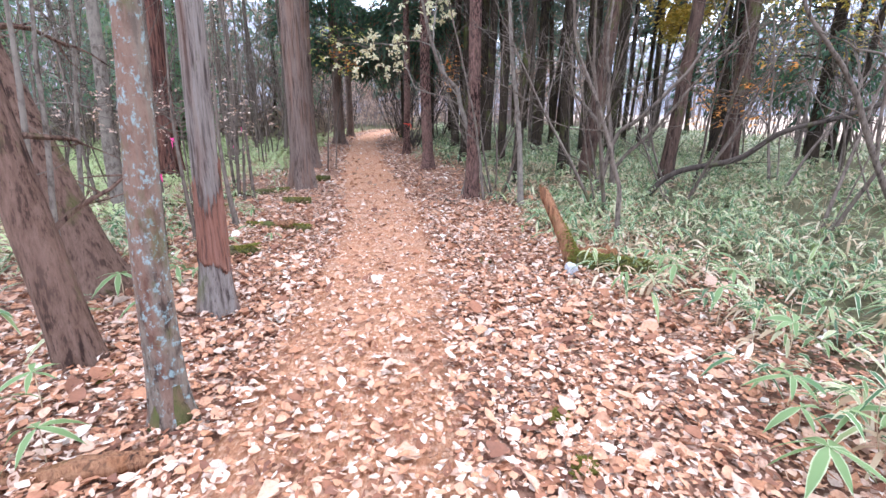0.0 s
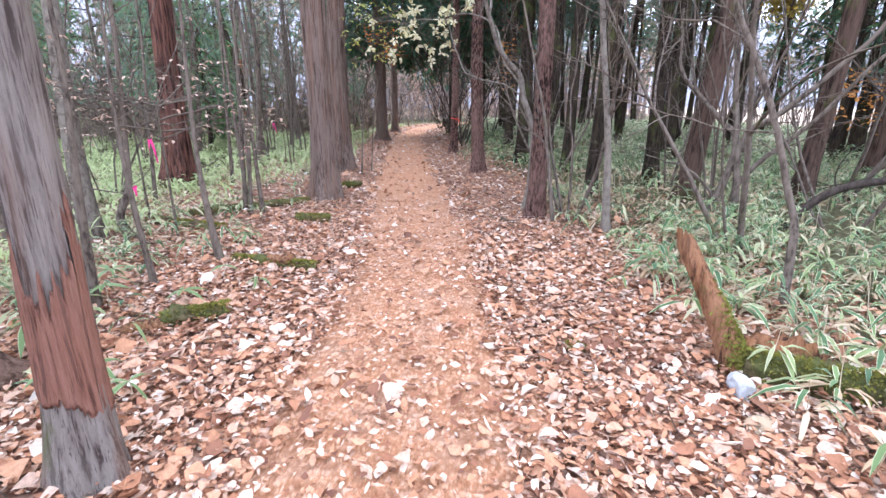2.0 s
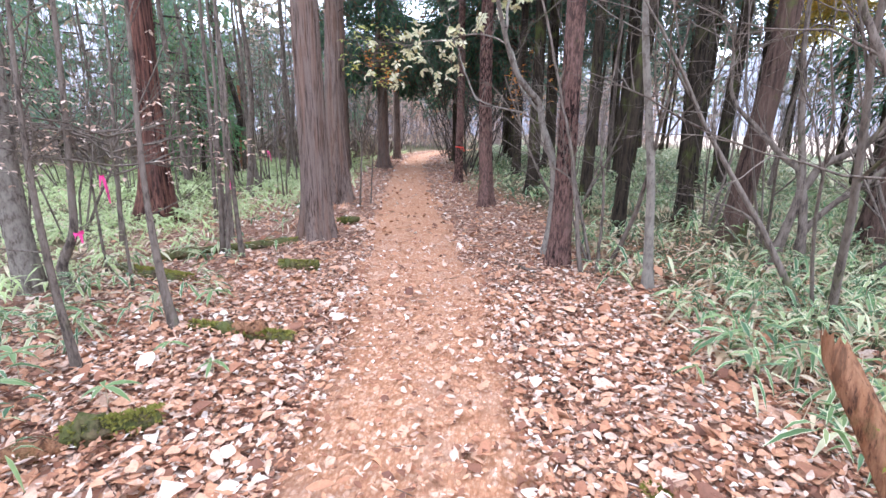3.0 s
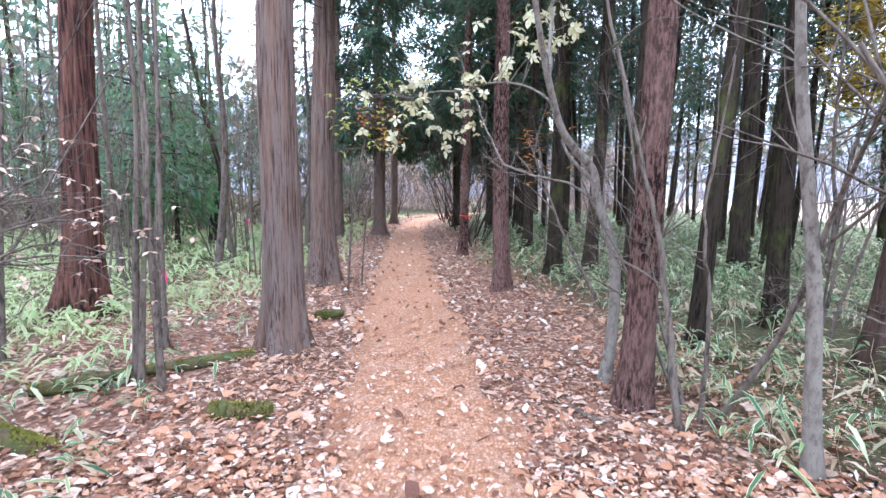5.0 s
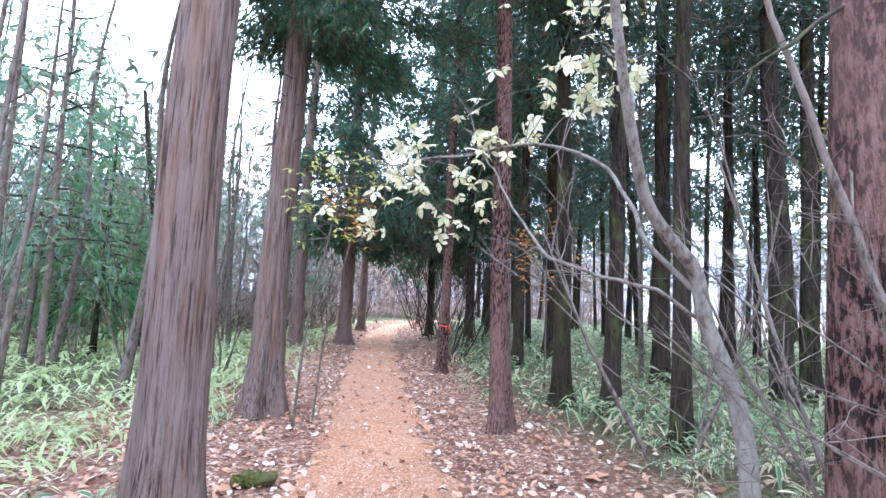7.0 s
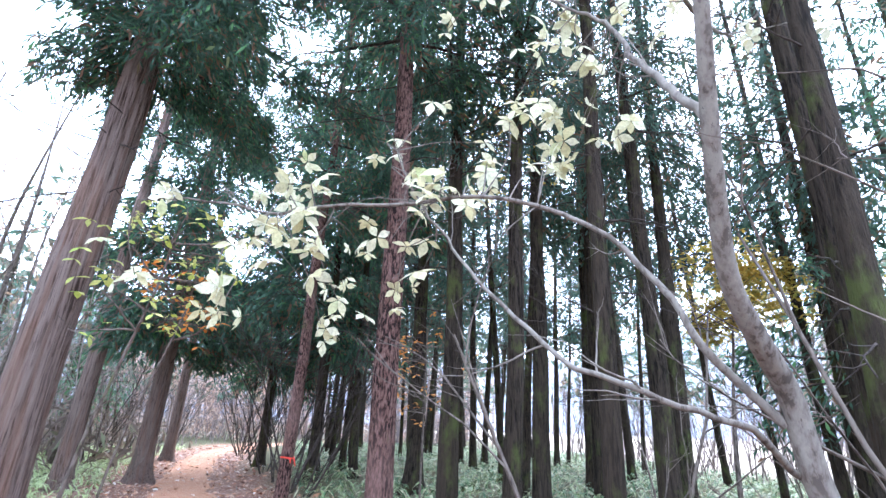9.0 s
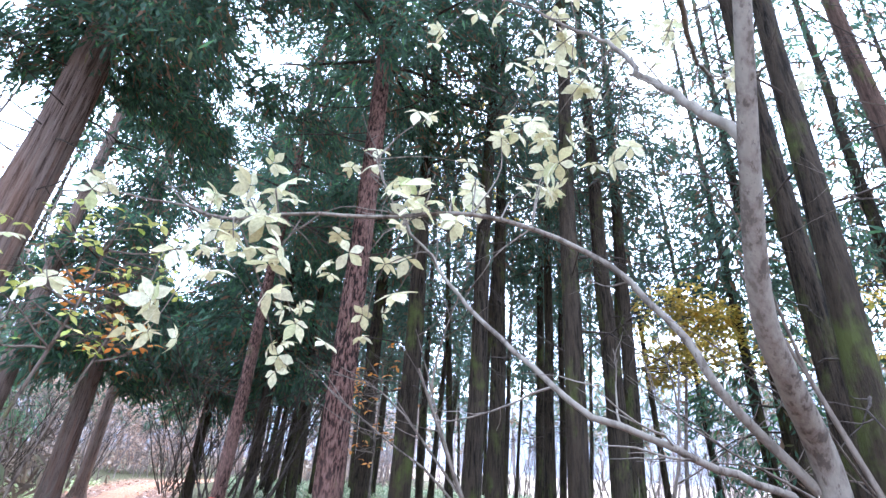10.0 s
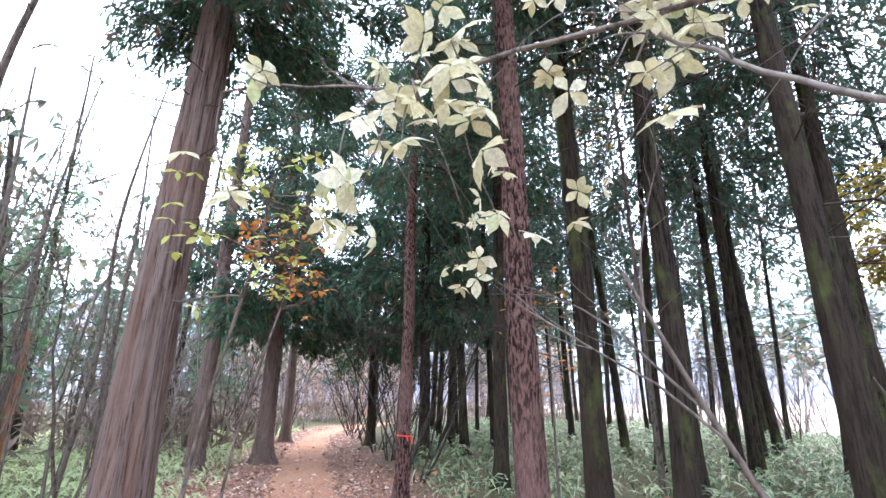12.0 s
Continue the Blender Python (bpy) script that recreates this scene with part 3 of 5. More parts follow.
def bare_patch(tree, seed, r, top, z0, z1, lean, a0=0.0, a1=6.283):
    """Red inner bark laid bare: a ragged thin shell on the trunk."""
    rng = np.random.default_rng(seed)
    n, m = 24, 120
    a = np.linspace(a0, a1, m)
    lo = z0 + np.cumsum(rng.normal(0, 0.012, m)) * np.sin(np.linspace(0, np.pi, m)) + rng.uniform(-0.02, 0.02, m)
    hi = z1 + 0.12 * np.sin(2 * a + 1) + 0.06 * np.sin(5 * a) + np.convolve(rng.uniform(-0.16, 0.16, m + 2), [0.25, 0.5, 0.25], 'valid')
    s = np.linspace(0, 1, n)[:, None]
    z = lo[None, :] + s * (hi - lo)[None, :]
    rr = r * (1 - 0.75 * z / top) * (1 + 0.55 * np.exp(-z / 0.28)) * 1.045 + 0.004 * rng.uniform(0, 1, (1, m)) + 0.003 * np.sin(z * 9 + a[None, :] * 5)
    rr[0], rr[-1] = rr[0] * 0.85, rr[-1] * 0.85
    V = np.stack([lean[0] * z + rr * np.cos(a)[None, :], lean[1] * z + rr * np.sin(a)[None, :], z], -1).reshape(-1, 3)
    i = (np.arange(n - 1) * m)[:, None] + np.arange(m - 1)[None, :]
    part("bare_wood", make_mesh("bare_wood", V, np.stack([i, i + 1, i + m + 1, i + m], -1).reshape(-1, 4), M_STRIPPED), tree, "red inner bark laid bare")


bare_patch(stripped, 91, 0.098, 11, 0.32, 0.95, (0.035, 0.02))
OVER_GRASS = "dark conifer trunk rising from bamboo grass"
conifer(10, 0.65, 14.0, 0.135, M_DARK, OVER_GRASS, 15, (-0.005, 0), (6.0, 1.6, 42, 0.22, 28), (2.5, 7, 16, 1.2), leaf=M_ROWLEAF, slim=0.09, count=9)
conifer(11, 1.17, 13.3, 0.115, M_DARK, "slightly leaning dark conifer trunk over bamboo grass", 15, (0.03, 0), (6.3, 1.5, 40, 0.22, 28), (2.5, 7, 14, 1.2), leaf=M_ROWLEAF, slim=0.09, count=9)
conifer(12, 1.63, 19.8, 0.2, M_DARK, "thick dark conifer over bamboo grass", 17, (-0.01, 0), (6.6, 2.0, 38, 0.26, 24), (2.5, 7, 16, 1.4), leaf=M_ROWLEAF, slim=0.09, count=9)
conifer(21, 1.42, 9.5, 0.085, M_DARK, "slim conifer with red-brown foot in bamboo grass", 14, (0.06, 0), (7.8, 1.4, 26, 0.2, 24), (1.8, 8, 14, 1.2), 0.45, leaf=M_ROWLEAF, slim=0.09, count=9)
conifer(13, 1.37, 11.65, 0.1, M_DARK, "moss-streaked dark conifer over bamboo grass", 15, (0.02, 0), (7.4, 1.3, 34, 0.2, 26), (2.0, 9, 20, 1.4), 0.5, leaf=M_ROWLEAF, slim=0.09, count=9)
conifer(14, 2.52, 10.15, 0.105, M_DARK, "moss-streaked conifer over bamboo grass", 16, (-0.01, 0), (8.2, 1.6, 26, 0.22, 24), (2.0, 9, 20, 1.5), 0.5, leaf=M_ROWLEAF, slim=0.09, count=9)
conifer(22, 3.1, 16.2, 0.17, M_DARK, OVER_GRASS, 16, (0.01, 0), (6.9, 1.6, 36, 0.24, 24), (2.0, 8, 18, 1.5), 0.4, 24, leaf=M_ROWLEAF, slim=0.09, count=9)
conifer(23, 4.15, 14.2, 0.17, M_DARK, OVER_GRASS, 16, (-0.01, 0), (7.0, 1.7, 36, 0.24, 24), (2.0, 9, 18, 1.5), 0.4, 24, leaf=M_ROWLEAF, slim=0.09, count=9)
conifer(15, 5.06, 14.9, 0.15, M_DARK, "leaning dark conifer with mossy bark over bamboo grass", 15, (0.03, 0), (7.0, 1.8, 36, 0.24, 24), (2.0, 8, 16, 1.5), 0.5, leaf=M_ROWLEAF, slim=0.09, count=9)
conifer(24, 2.62, 8.85, 0.13, M_UMBER, "leaning conifer with umber bark in bamboo grass", 15, (0.085, 0), (9.5, 1.6, 18, 0.24, 10), (2.0, 8, 14, 1.4), 0.45)
conifer(25, 4.06, 8.75, 0.12, M_UMBER, "leaning conifer with umber bark in bamboo grass", 15, (0.065, 0), (9.5, 1.6, 18, 0.24, 10), (2.0, 8, 14, 1.4), 0.45)
conifer(16, 6.36, 10.7, 0.17, M_UMBER, "conifer with red bark at the foot over bamboo grass", 16, (-0.01, 0), (9.5, 1.8, 20, 0.24, 10), (1.5, 7, 16, 1.5), 0.5)
for k, (cx, cy) in enumerate([(9.5, 12.5), (8.6, 14.5)]):
    conifer(51 + k, cx, cy, 0.16, M_DARK, "dense dark conifer behind bamboo grass", 16, (0.01, 0), (1.9, 2.2, 40, 0.3, 12), None, 0.5, 20, 0.03)


# ---- leafy and bare trees ----
def ground_at(x, y):
    return float(height(np.float64(x), np.float64(y)))


def stem_tree(name, seed, x, y, points, r0, r1, material, label, category="tree", group="", sticks=0, reach=1.0, sides=14, flare=0.4, twig=None, level=1):
    """A tree with one stem along points (relative to its foot) and bare side branches."""
    rng = np.random.default_rng(seed)
    t = thing(name, x, y, ground_at(x, y) - 0.03, label, category, group)
    P = spline(points, 30)
    g = Geo()
    tube(g, P, np.linspace(r0, r1, len(P)), sides, ridged(rng, 0.02, flare, 4, 0.15))
    part("trunk", g.mesh("trunk", material), t)
    if sticks:
        for _ in range(sticks):
            g = Geo()
            s = rng.uniform(0.25, 1.0)
            i = min(int(s * 29), 28)
            a = rng.uniform(0, 6.28)
            branch_out(g, rng, P[i], (math.cos(a), math.sin(a), rng.uniform(0.1, 0.9)), reach * rng.uniform(0.4, 1.1), max(0.3 * r1, 0.005), level, 5, 0.02, 0.16, 0.7, 4)
            part("branch", g.mesh("branch", twig or material), t)
    return t


stem_tree("brown_tree", 21, -2.18, 2.57, [(0, 0, 0), (-0.06, -0.01, 0.5), (-0.16, 0.0, 1.2), (-0.24, 0.02, 1.8), (-0.35, 0.06, 3.0), (-0.5, 0.1, 5)], 0.125, 0.07, M_BROWN, "brown trunk with rough bark in leaf litter", sticks=4, flare=0.18, sides=22)
stem_tree("old_trunk", 22, -2.95, 3.8, [(0, 0, 0), (-0.12, 0, 0.5), (-0.36, 0.03, 1.3), (-0.66, 0.08, 2.2), (-1.1, 0.1, 4), (-1.5, 0.1, 6.5)], 0.24, 0.1, M_BROWN, "broad dark reddish trunk with peeling bark", sticks=2, flare=0.5, sides=28)
lichened = stem_tree("lichened_tree", 23, -1.36, 2.06, [(0, 0, 0), (0.02, 0.01, 0.9), (0.055, 0.03, 1.5), (0.09, 0.05, 2.2), (0.2, 0.1, 5)], 0.085, 0.045, M_LICHEN, "slim trunk spotted with blue-green lichen beside the path", flare=0.45, sides=24)
g = Geo()
tube(g, spline([(0, 0, 0), (0.003, 0.002, 0.1), (0.006, 0.003, 0.2), (0.008, 0.004, 0.27)], 10), np.linspace(0.094, 0.08, 10), 24, ridged(np.random.default_rng(23), 0.05, 0.4, 5, 0.12))
part("moss", g.mesh("moss", M_MOSSLOG), lichened, "green moss round the foot")
stem_tree("smooth_tree", 24, -4.67, 6.79, [(0, 0, 0), (-0.02, 0.02, 1.0), (0.05, 0.05, 2.6), (0.1, 0.1, 5.5)], 0.12, 0.05, M_SMOOTH, "pale grey smooth-barked tree standing in low growth", sticks=5, flare=0.3, sides=20)
stem_tree("pale_sapling", 25, 1.24, 7.45, [(0, 0, 0), (-0.03, 0.02, 0.5), (-0.08, 0.03, 1.2), (-0.22, 0.05, 2.2), (-0.28, 0.05, 2.8), (-0.4, 0.1, 4.5)], 0.05, 0.018, M_SMOOTH, "slender pale grey sapling beside bamboo grass", "sapling", sticks=5)
stem_tree("forked_tree", 26, -8.9, 18.2, [(0, 0, 0), (0.1, 0, 1.1), (0.3, 0.1, 2.1), (-0.2, 0.2, 4), (-0.8, 0.3, 7)], 0.13, 0.05, M_DARK, "dark forked tree over light green growth", sticks=9, reach=2.5, level=2)
stem_tree("orange_trunk", 27, -9.8, 20.5, [(0, 0, 0), (0.02, 0, 1), (0.04, 0.05, 2.2), (0.0, 0.1, 3.2)], 0.17, 0.05, M_ROT, "weathered orange-brown broken trunk among thin stems", sticks=4)
stem_tree("ribboned_sapling", 28, -4.05, 6.7, [(0, 0, 0), (-0.16, 0, 0.28), (-0.03, 0.05, 0.62), (0.0, 0.08, 1.0), (0.1, 0.1, 2.2), (0.15, 0.15, 4)], 0.05, 0.015, M_TWIG, "crooked grey-green sapling tied with pink tape", "sapling", sticks=7, reach=0.9)
stem_tree("sapling", 29, -2.72, 6.1, [(0, 0, 0), (-0.06, 0, 0.5), (-0.12, 0.05, 1.2), (-0.1, 0.1, 2.4)], 0.038, 0.012, M_TWIG, "thin bare sapling beside mossy wood", "sapling", "saplings", sticks=6, reach=0.7)
for k, (sx, sy, dx, hh) in enumerate([(-3.45, 8.15, 0.15, 3.5), (-3.3, 8.2, -0.05, 4.2), (-3.6, 8.3, 0.1, 3.8), (-3.96, 9.17, 0.05, 5.5), (-4.1, 9.3, -0.1, 5), (-3.0, 4.9, 0.1, 3), (-2.9, 5.4, -0.1, 2.6), (-5.2, 8.6, 0.2, 4.5), (-5.0, 10.5, 0.1, 5), (-5.6, 7.6, -0.2, 5), (-4.4, 4.2, 0.15, 4), (-4.0, 3.4, -0.2, 4.5), (-3.6, 3.0, 0.1, 5)]):
    stem_tree("sapling", 40 + k, sx, sy, [(0, 0, 0), (dx * 0.6, 0, hh * 0.3), (dx, 0.05, hh * 0.6), (dx * 0.5, 0.1, hh)], 0.027 + 0.004 * (k % 3) + (0.014 if k > 9 else 0), 0.008, M_TWIG, "thin bare sapling among bamboo grass and leaf litter", "sapling", "saplings", sticks=5, reach=0.8, sides=8, flare=0.3)

for k, (sx, sy, dx, hh) in enumerate([(-6.9, 17.8, 0.4, 8.5), (-7.7, 20.4, -0.5, 10), (-9.0, 19.0, 0.3, 9), (-9.6, 24.5, 0.6, 11), (-11.0, 22.0, -0.4, 9.5), (-7.9, 25.5, 0.5, 10.5), (-12.6, 20.0, 0.5, 9), (-6.6, 15.2, -0.5, 6.5), (-5.9, 13.4, 0.5, 8.5), (-7.6, 13.0, -0.5, 9.5), (-8.7, 15.4, 0.6, 10), (-5.6, 17.2, 0.3, 10)]):
    stem_tree("bare_tree", 80 + k, sx, sy, [(0, 0, 0), (dx * 0.4, 0.1, hh * 0.3), (dx * 0.3, 0, hh * 0.6), (dx, 0.2, hh)], 0.06 + 0.01 * (k % 3), 0.015, M_TWIG, "slender bare tree reaching over the thicket", "tree", "bare trees in the thicket", sticks=14, reach=2.2, sides=8, flare=0.3, level=2)
PALE_STEM = "thin pale grey-green stem among leaf litter"
stem_tree("sapling", 62, -2.75, 3.2, [(0, 0, 0), (-0.02, -0.01, 0.74), (-0.01, -0.01, 1.12), (0.03, 0.02, 1.76), (0.04, 0.04, 2.16), (0.1, 0.06, 3.6)], 0.026, 0.01, M_SMOOTH, PALE_STEM, "sapling", "saplings", sticks=4, reach=0.7, sides=10, flare=0.3)
stem_tree("sapling", 63, -2.72, 3.22, [(0, 0, 0), (0.01, 0.01, 0.73), (0.05, 0.05, 1.3), (0.08, 0.07, 1.84), (0.11, 0.09, 2.17), (0.2, 0.1, 3.4)], 0.022, 0.009, M_SMOOTH, PALE_STEM, "sapling", "saplings", sticks=3, reach=0.6, sides=10, flare=0.3)
stem_tree("sapling", 64, -3.6, 4.6, [(0, 0, 0), (0.02, 0.01, 0.4), (0.09, 0.07, 1.22), (0.17, 0.13, 1.99), (0.21, 0.16, 2.47), (0.3, 0.2, 4.0)], 0.028, 0.01, M_SMOOTH, PALE_STEM, "sapling", "saplings", sticks=4, reach=0.7, sides=10, flare=0.3)


def leaf_fan(rng, centre, size, count, face):
    """A whorl of pointed leaflets round one twig end. Each leaflet: 8 quads, keeled."""
    out_v, out_f = [], []
    n = 0
    up = np.asarray(face, dtype=float) + rng.normal(0, 0.25, 3)
    up /= np.linalg.norm(up)
    e1 = np.cross(up, rng.normal(0, 1, 3))
    e1 /= np.linalg.norm(e1)
    e2 = np.cross(up, e1)
    s = np.array([0.06, 0.25, 0.48, 0.7, 1.0])
    w = np.array([0.02, 0.14, 0.28, 0.26, 0.0])
    for i in range(count):
        a = i * 2 * math.pi / count + rng.uniform(-0.25, 0.25)
        L = size * rng.uniform(0.65, 1.1)
        d = math.cos(a) * e1 + math.sin(a) * e2
        q = np.cross(up, d)
        droop = rng.uniform(0.1, 0.95)
        mid = centre + L * (s[:, None] * d - (droop * s ** 2)[:, None] * up * 0.7)
        edge = 0.05 * L * up
        row = np.stack([mid - (L * w)[:, None] * q + edge, mid, mid + (L * w)[:, None] * q + edge], 1).reshape(-1, 3)
        f = []
        for k in range(4):
            for j in range(2):
                f.append([3 * k + j, 3 * k + j + 1, 3 * k + j + 4, 3 * k + j + 3])
        out_v.append(row)
        out_f.append(np.array(f) + n)
        n += len(row)
    return np.concatenate(out_v), np.concatenate(out_f)


def pale_leaf_tree():
    rng = np.random.default_rng(77)
    x0, y0 = 0.4, 8.85
    t = thing("pale_leaved_tree", x0, y0, ground_at(x0, y0) - 0.03, "smooth grey tree with arching limbs and pale cream leaves", "tree")
    o = np.array([x0, y0, ground_at(x0, y0) - 0.03])
    trunk = spline([(0.4, 8.85, 0), (0.46, 8.93, 0.4), (0.48, 8.97, 0.9), (0.43, 9.0, 1.27), (0.31, 9.02, 1.6), (0.25, 9.01, 1.88), (0.08, 8.95, 2.06), (-0.06, 8.89, 2.25), (-0.19, 8.75, 2.6), (-0.3, 8.6, 3.0), (-0.4, 8.45, 3.5), (-0.48, 8.33, 4.2), (-0.4, 8.3, 5.6)], 60) - o
    g = Geo()
    tube(g, trunk, np.interp(np.linspace(0, 1, 60), [0, 0.3, 0.36, 0.55, 1], [0.052, 0.043, 0.041, 0.033, 0.012]), 16, ridged(rng, 0.012, 0.4, 4, 0.12))
    part("trunk", g.mesh("trunk", M_SMOOTH), t)
    limbs = {
        "upper": ([(0.25, 9.04, 1.8), (0.06, 9.12, 2.1), (0.0, 9.22, 2.33), (-0.1, 9.45, 2.66), (-0.5, 9.66, 2.84), (-0.95, 9.81, 2.78), (-1.3, 10.05, 2.8), (-1.6, 10.2, 2.78), (-1.9, 10.3, 2.83), (-2.2, 10.3, 2.78)], 0.016),
        "lower": ([(0.29, 9.06, 1.62), (0.02, 8.99, 1.75), (-0.33, 9.0, 1.8), (-0.55, 9.15, 1.93), (-0.69, 9.45, 2.19), (-0.77, 9.7, 2.5), (-0.85, 9.85, 2.75), (-0.95, 10.0, 3.1)], 0.012),
        "top": ([(-0.2, 8.73, 2.64), (-0.16, 8.95, 3.0), (-0.11, 9.2, 3.35), (-0.13, 9.4, 3.7), (-0.28, 9.65, 4.05), (-0.5, 9.9, 4.4)], 0.018),
        "outer": ([(-0.38, 8.48, 3.4), (0.1, 9.0, 3.75), (0.9, 9.5, 4.15), (1.5, 9.7, 4.5), (2.1, 9.7, 4.85)], 0.018),
    }
    ends = []
    for pts, r in limbs.values():
        P = spline(pts, 36) - o
        P = P + np.cumsum(rng.normal(0, 0.007, P.shape), 0)
        g = Geo()
        tube(g, P, np.linspace(r, 0.004, 36), 10)
        for _ in range(9):
            i = rng.integers(8, 34)
            d = P[i + 1] - P[i]
            branch_out(g, rng, P[i], d / np.linalg.norm(d) + rng.normal(0, 0.6, 3), rng.uniform(0.2, 0.5), 0.004, 1, 4, 0.03, 0.15, 0.6, 2)
        part("limb", g.mesh("limb", M_SMOOTH), t)
        ends.append(P)
    # leafy twigs: ends of twigs in the crown, each joined to the closest limb
    twigs = [(-1.66, 10.25, 2.88), (-1.52, 10.2, 2.9), (-1.38, 10.15, 2.93), (-1.52, 10.1, 2.62), (-1.41, 10.1, 2.72), (-1.57, 10.05, 2.44), (-1.36, 10.0, 2.5), (-1.77, 10.1, 2.31), (-1.1, 10.0, 2.7),
             (-0.95, 10.2, 3.24), (-0.93, 9.8, 2.9), (-0.83, 9.75, 2.85), (-0.9, 9.7, 2.66), (-0.95, 9.7, 2.48), (-0.72, 10.0, 3.52)]
    twigs += [(-0.35, 10.3, 3.52), (-0.5, 9.9, 3.05), (-0.26, 9.8, 3.08), (-0.12, 9.8, 3.48), (-0.24, 9.9, 3.5), (0.07, 9.8, 3.46), (-0.3, 9.9, 3.6), (-1.17, 10.5, 2.4), (-1.2, 10.8, 2.2), (-0.75, 10.4, 2.5),
              (-0.74, 10.0, 4.05), (-0.4, 9.9, 4.3), (-0.1, 9.6, 4.0), (-0.05, 9.6, 3.8), (0.05, 9.6, 3.68)]
    twigs += [(-0.55, 10.0, 2.95), (1.3, 9.6, 4.3), (1.9, 9.6, 4.65), (-1.74, 10.2, 2.2), (-2.1, 10.2, 2.75), (0.5, 9.4, 4.2), (-0.15, 9.5, 4.25), (0.1, 10.0, 3.3), (-0.02, 9.9, 3.2), (-1.05, 11.6, 2.85), (-1.08, 12.2, 2.65), (-0.95, 11.2, 2.95), (-2.2, 10.43, 2.41), (-1.48, 10.5, 2.98), (-0.2, 9.7, 3.15), (-0.42, 9.75, 3.3), (0.15, 9.6, 3.25), (-0.3, 9.6, 3.75), (0.2, 9.5, 3.9)]
    allp = np.concatenate(ends)
    g = Geo()
    leaves = Geo()
    view = np.array([-0.1, -0.75, -0.1])
    for q in twigs:
        q = np.array(q) - o
        dist = np.linalg.norm(allp - q, axis=1) + 0.25 * np.abs(allp[:, 2] - q[2])
        b = allp[np.argmin(dist)]
        m = (b + q) / 2 + np.array([0, 0, 0.05]) + rng.normal(0, 0.03, 3)
        tube(g, spline([b, m, q], 8), np.linspace(0.0045, 0.002, 8), 4)
        for k in range(rng.integers(2, 5)):
            c = q + (rng.normal(0, 0.08, 3) if k else 0)
            V, F = leaf_fan(rng, c, rng.uniform(0.06, 0.11), int(rng.integers(4, 7)), np.array([0.0, 0.0, 0.8]) + rng.normal(0, 0.6, 3) + view * rng.uniform(0, 1))
            leaves.add(V, F)
    part("twig_spray", g.mesh("twig_spray", M_SMOOTH), t)["kind"] = "stuff"
    part("leaves", leaves.mesh("leaves", M_PALE), t, "pale cream fan-shaped leaves")["kind"] = "stuff"


pale_leaf_tree()


def autumn_tree(seed, x, y, z_low, z_high, spread, material, count, label, size=0.09, stem=0.03, centre=None):
    """A slight broad-leaved tree with a thin crown of coloured leaves."""
    rng = np.random.default_rng(seed)
    t = thing("autumn_tree", x, y, ground_at(x, y) - 0.03, label, "tree")
    g, tips = Geo(), []
    cx, cy = centre or (0.0, 0.0)
    P = spline([(0, 0, 0), (cx * 0.3, cy * 0.3, z_low * 0.6), (cx, cy, (z_low + z_high) / 2), (cx * 1.1, cy * 1.1, z_high)], 24)
    tube(g, P, np.linspace(stem, 0.006, 24), 8)
    for k in range(16):
        i = int(np.clip(np.searchsorted(P[:, 2], rng.uniform(z_low, z_high)), 2, 22))
        a = rng.uniform(0, 6.28)
        branch_out(g, rng, P[i], (math.cos(a), math.sin(a), 0.25), spread * rng.uniform(0.6, 1.1), 0.01, 1, 4, 0.0, 0.15, 0.7, 5, tips)
    part("trunk", g.mesh("trunk", M_TWIG), t)
    leaves = Geo()
    tips = np.array(tips)
    for _ in range(count):
        c = tips[rng.integers(len(tips))] + rng.normal(0, 0.09 * spread + 0.03, 3)
        V, F = leaf_fan(rng, c, size * rng.uniform(0.7, 1.2), 3, (0, 0, 1))
        leaves.add(V, F)
    part("leaves", leaves.mesh("leaves", material), t)["kind"] = "stuff"
    return t


autumn_tree(301, 6.4, 15.2, 3.0, 4.9, 1.0, M_YELLOW, 1500, "slight tree with mustard-yellow autumn leaves", 0.12, 0.05, (0.6, 0))
autumn_tree(302, 5.75, 9.65, 1.05, 1.75, 0.65, M_ORANGE, 120, "low shrub with orange autumn leaves", 0.09, 0.02)
autumn_tree(303, 0.6, 15.2, 1.6, 3.0, 0.6, M_ORANGE, 70, "thin sapling with orange autumn leaves", 0.09, 0.02)
autumn_tree(304, -3.0, 12.4, 2.3, 3.2, 0.55, M_LIME, 80, "thin sapling with yellow-green leaves", 0.08, 0.02, (0.45, -0.3))
autumn_tree(305, -2.9, 12.9, 2.3, 2.9, 0.4, M_ORANGE, 45, "thin sapling with orange and cream leaves", 0.08, 0.015, (0.45, -0.2))
autumn_tree(306, 3.0, 17.0, 7.0, 9.5, 1.6, M_YELLOW, 260, "tall slight tree with yellow leaves near its top", 0.13, 0.06)
M_TAN = leaf_material("withered_tan_leaf", [(0.0, (0.45, 0.27, 0.19)), (0.6, (0.6, 0.42, 0.33)), (1.0, (0.68, 0.55, 0.45))], 0.3)
autumn_tree(308, -3.7, 6.9, 1.1, 1.5, 1.05, M_TAN, 150, "thin sapling with withered tan leaves on level twigs", 0.048, 0.016)
autumn_tree(309, -4.4, 7.4, 1.1, 1.55, 1.0, M_TAN, 120, "thin sapling with withered tan leaves on level twigs", 0.048, 0.016)
autumn_tree(310, -8.2, 21.0, 3.5, 7.5, 1.6, M_TAN, 420, "slight tree with thin withered tan leaves", 0.11, 0.05)
autumn_tree(307, 8.8, 12.0, 2.6, 4.6, 1.3, M_YELLOW, 420, "slight tree with yellow autumn leaves", 0.11, 0.05)


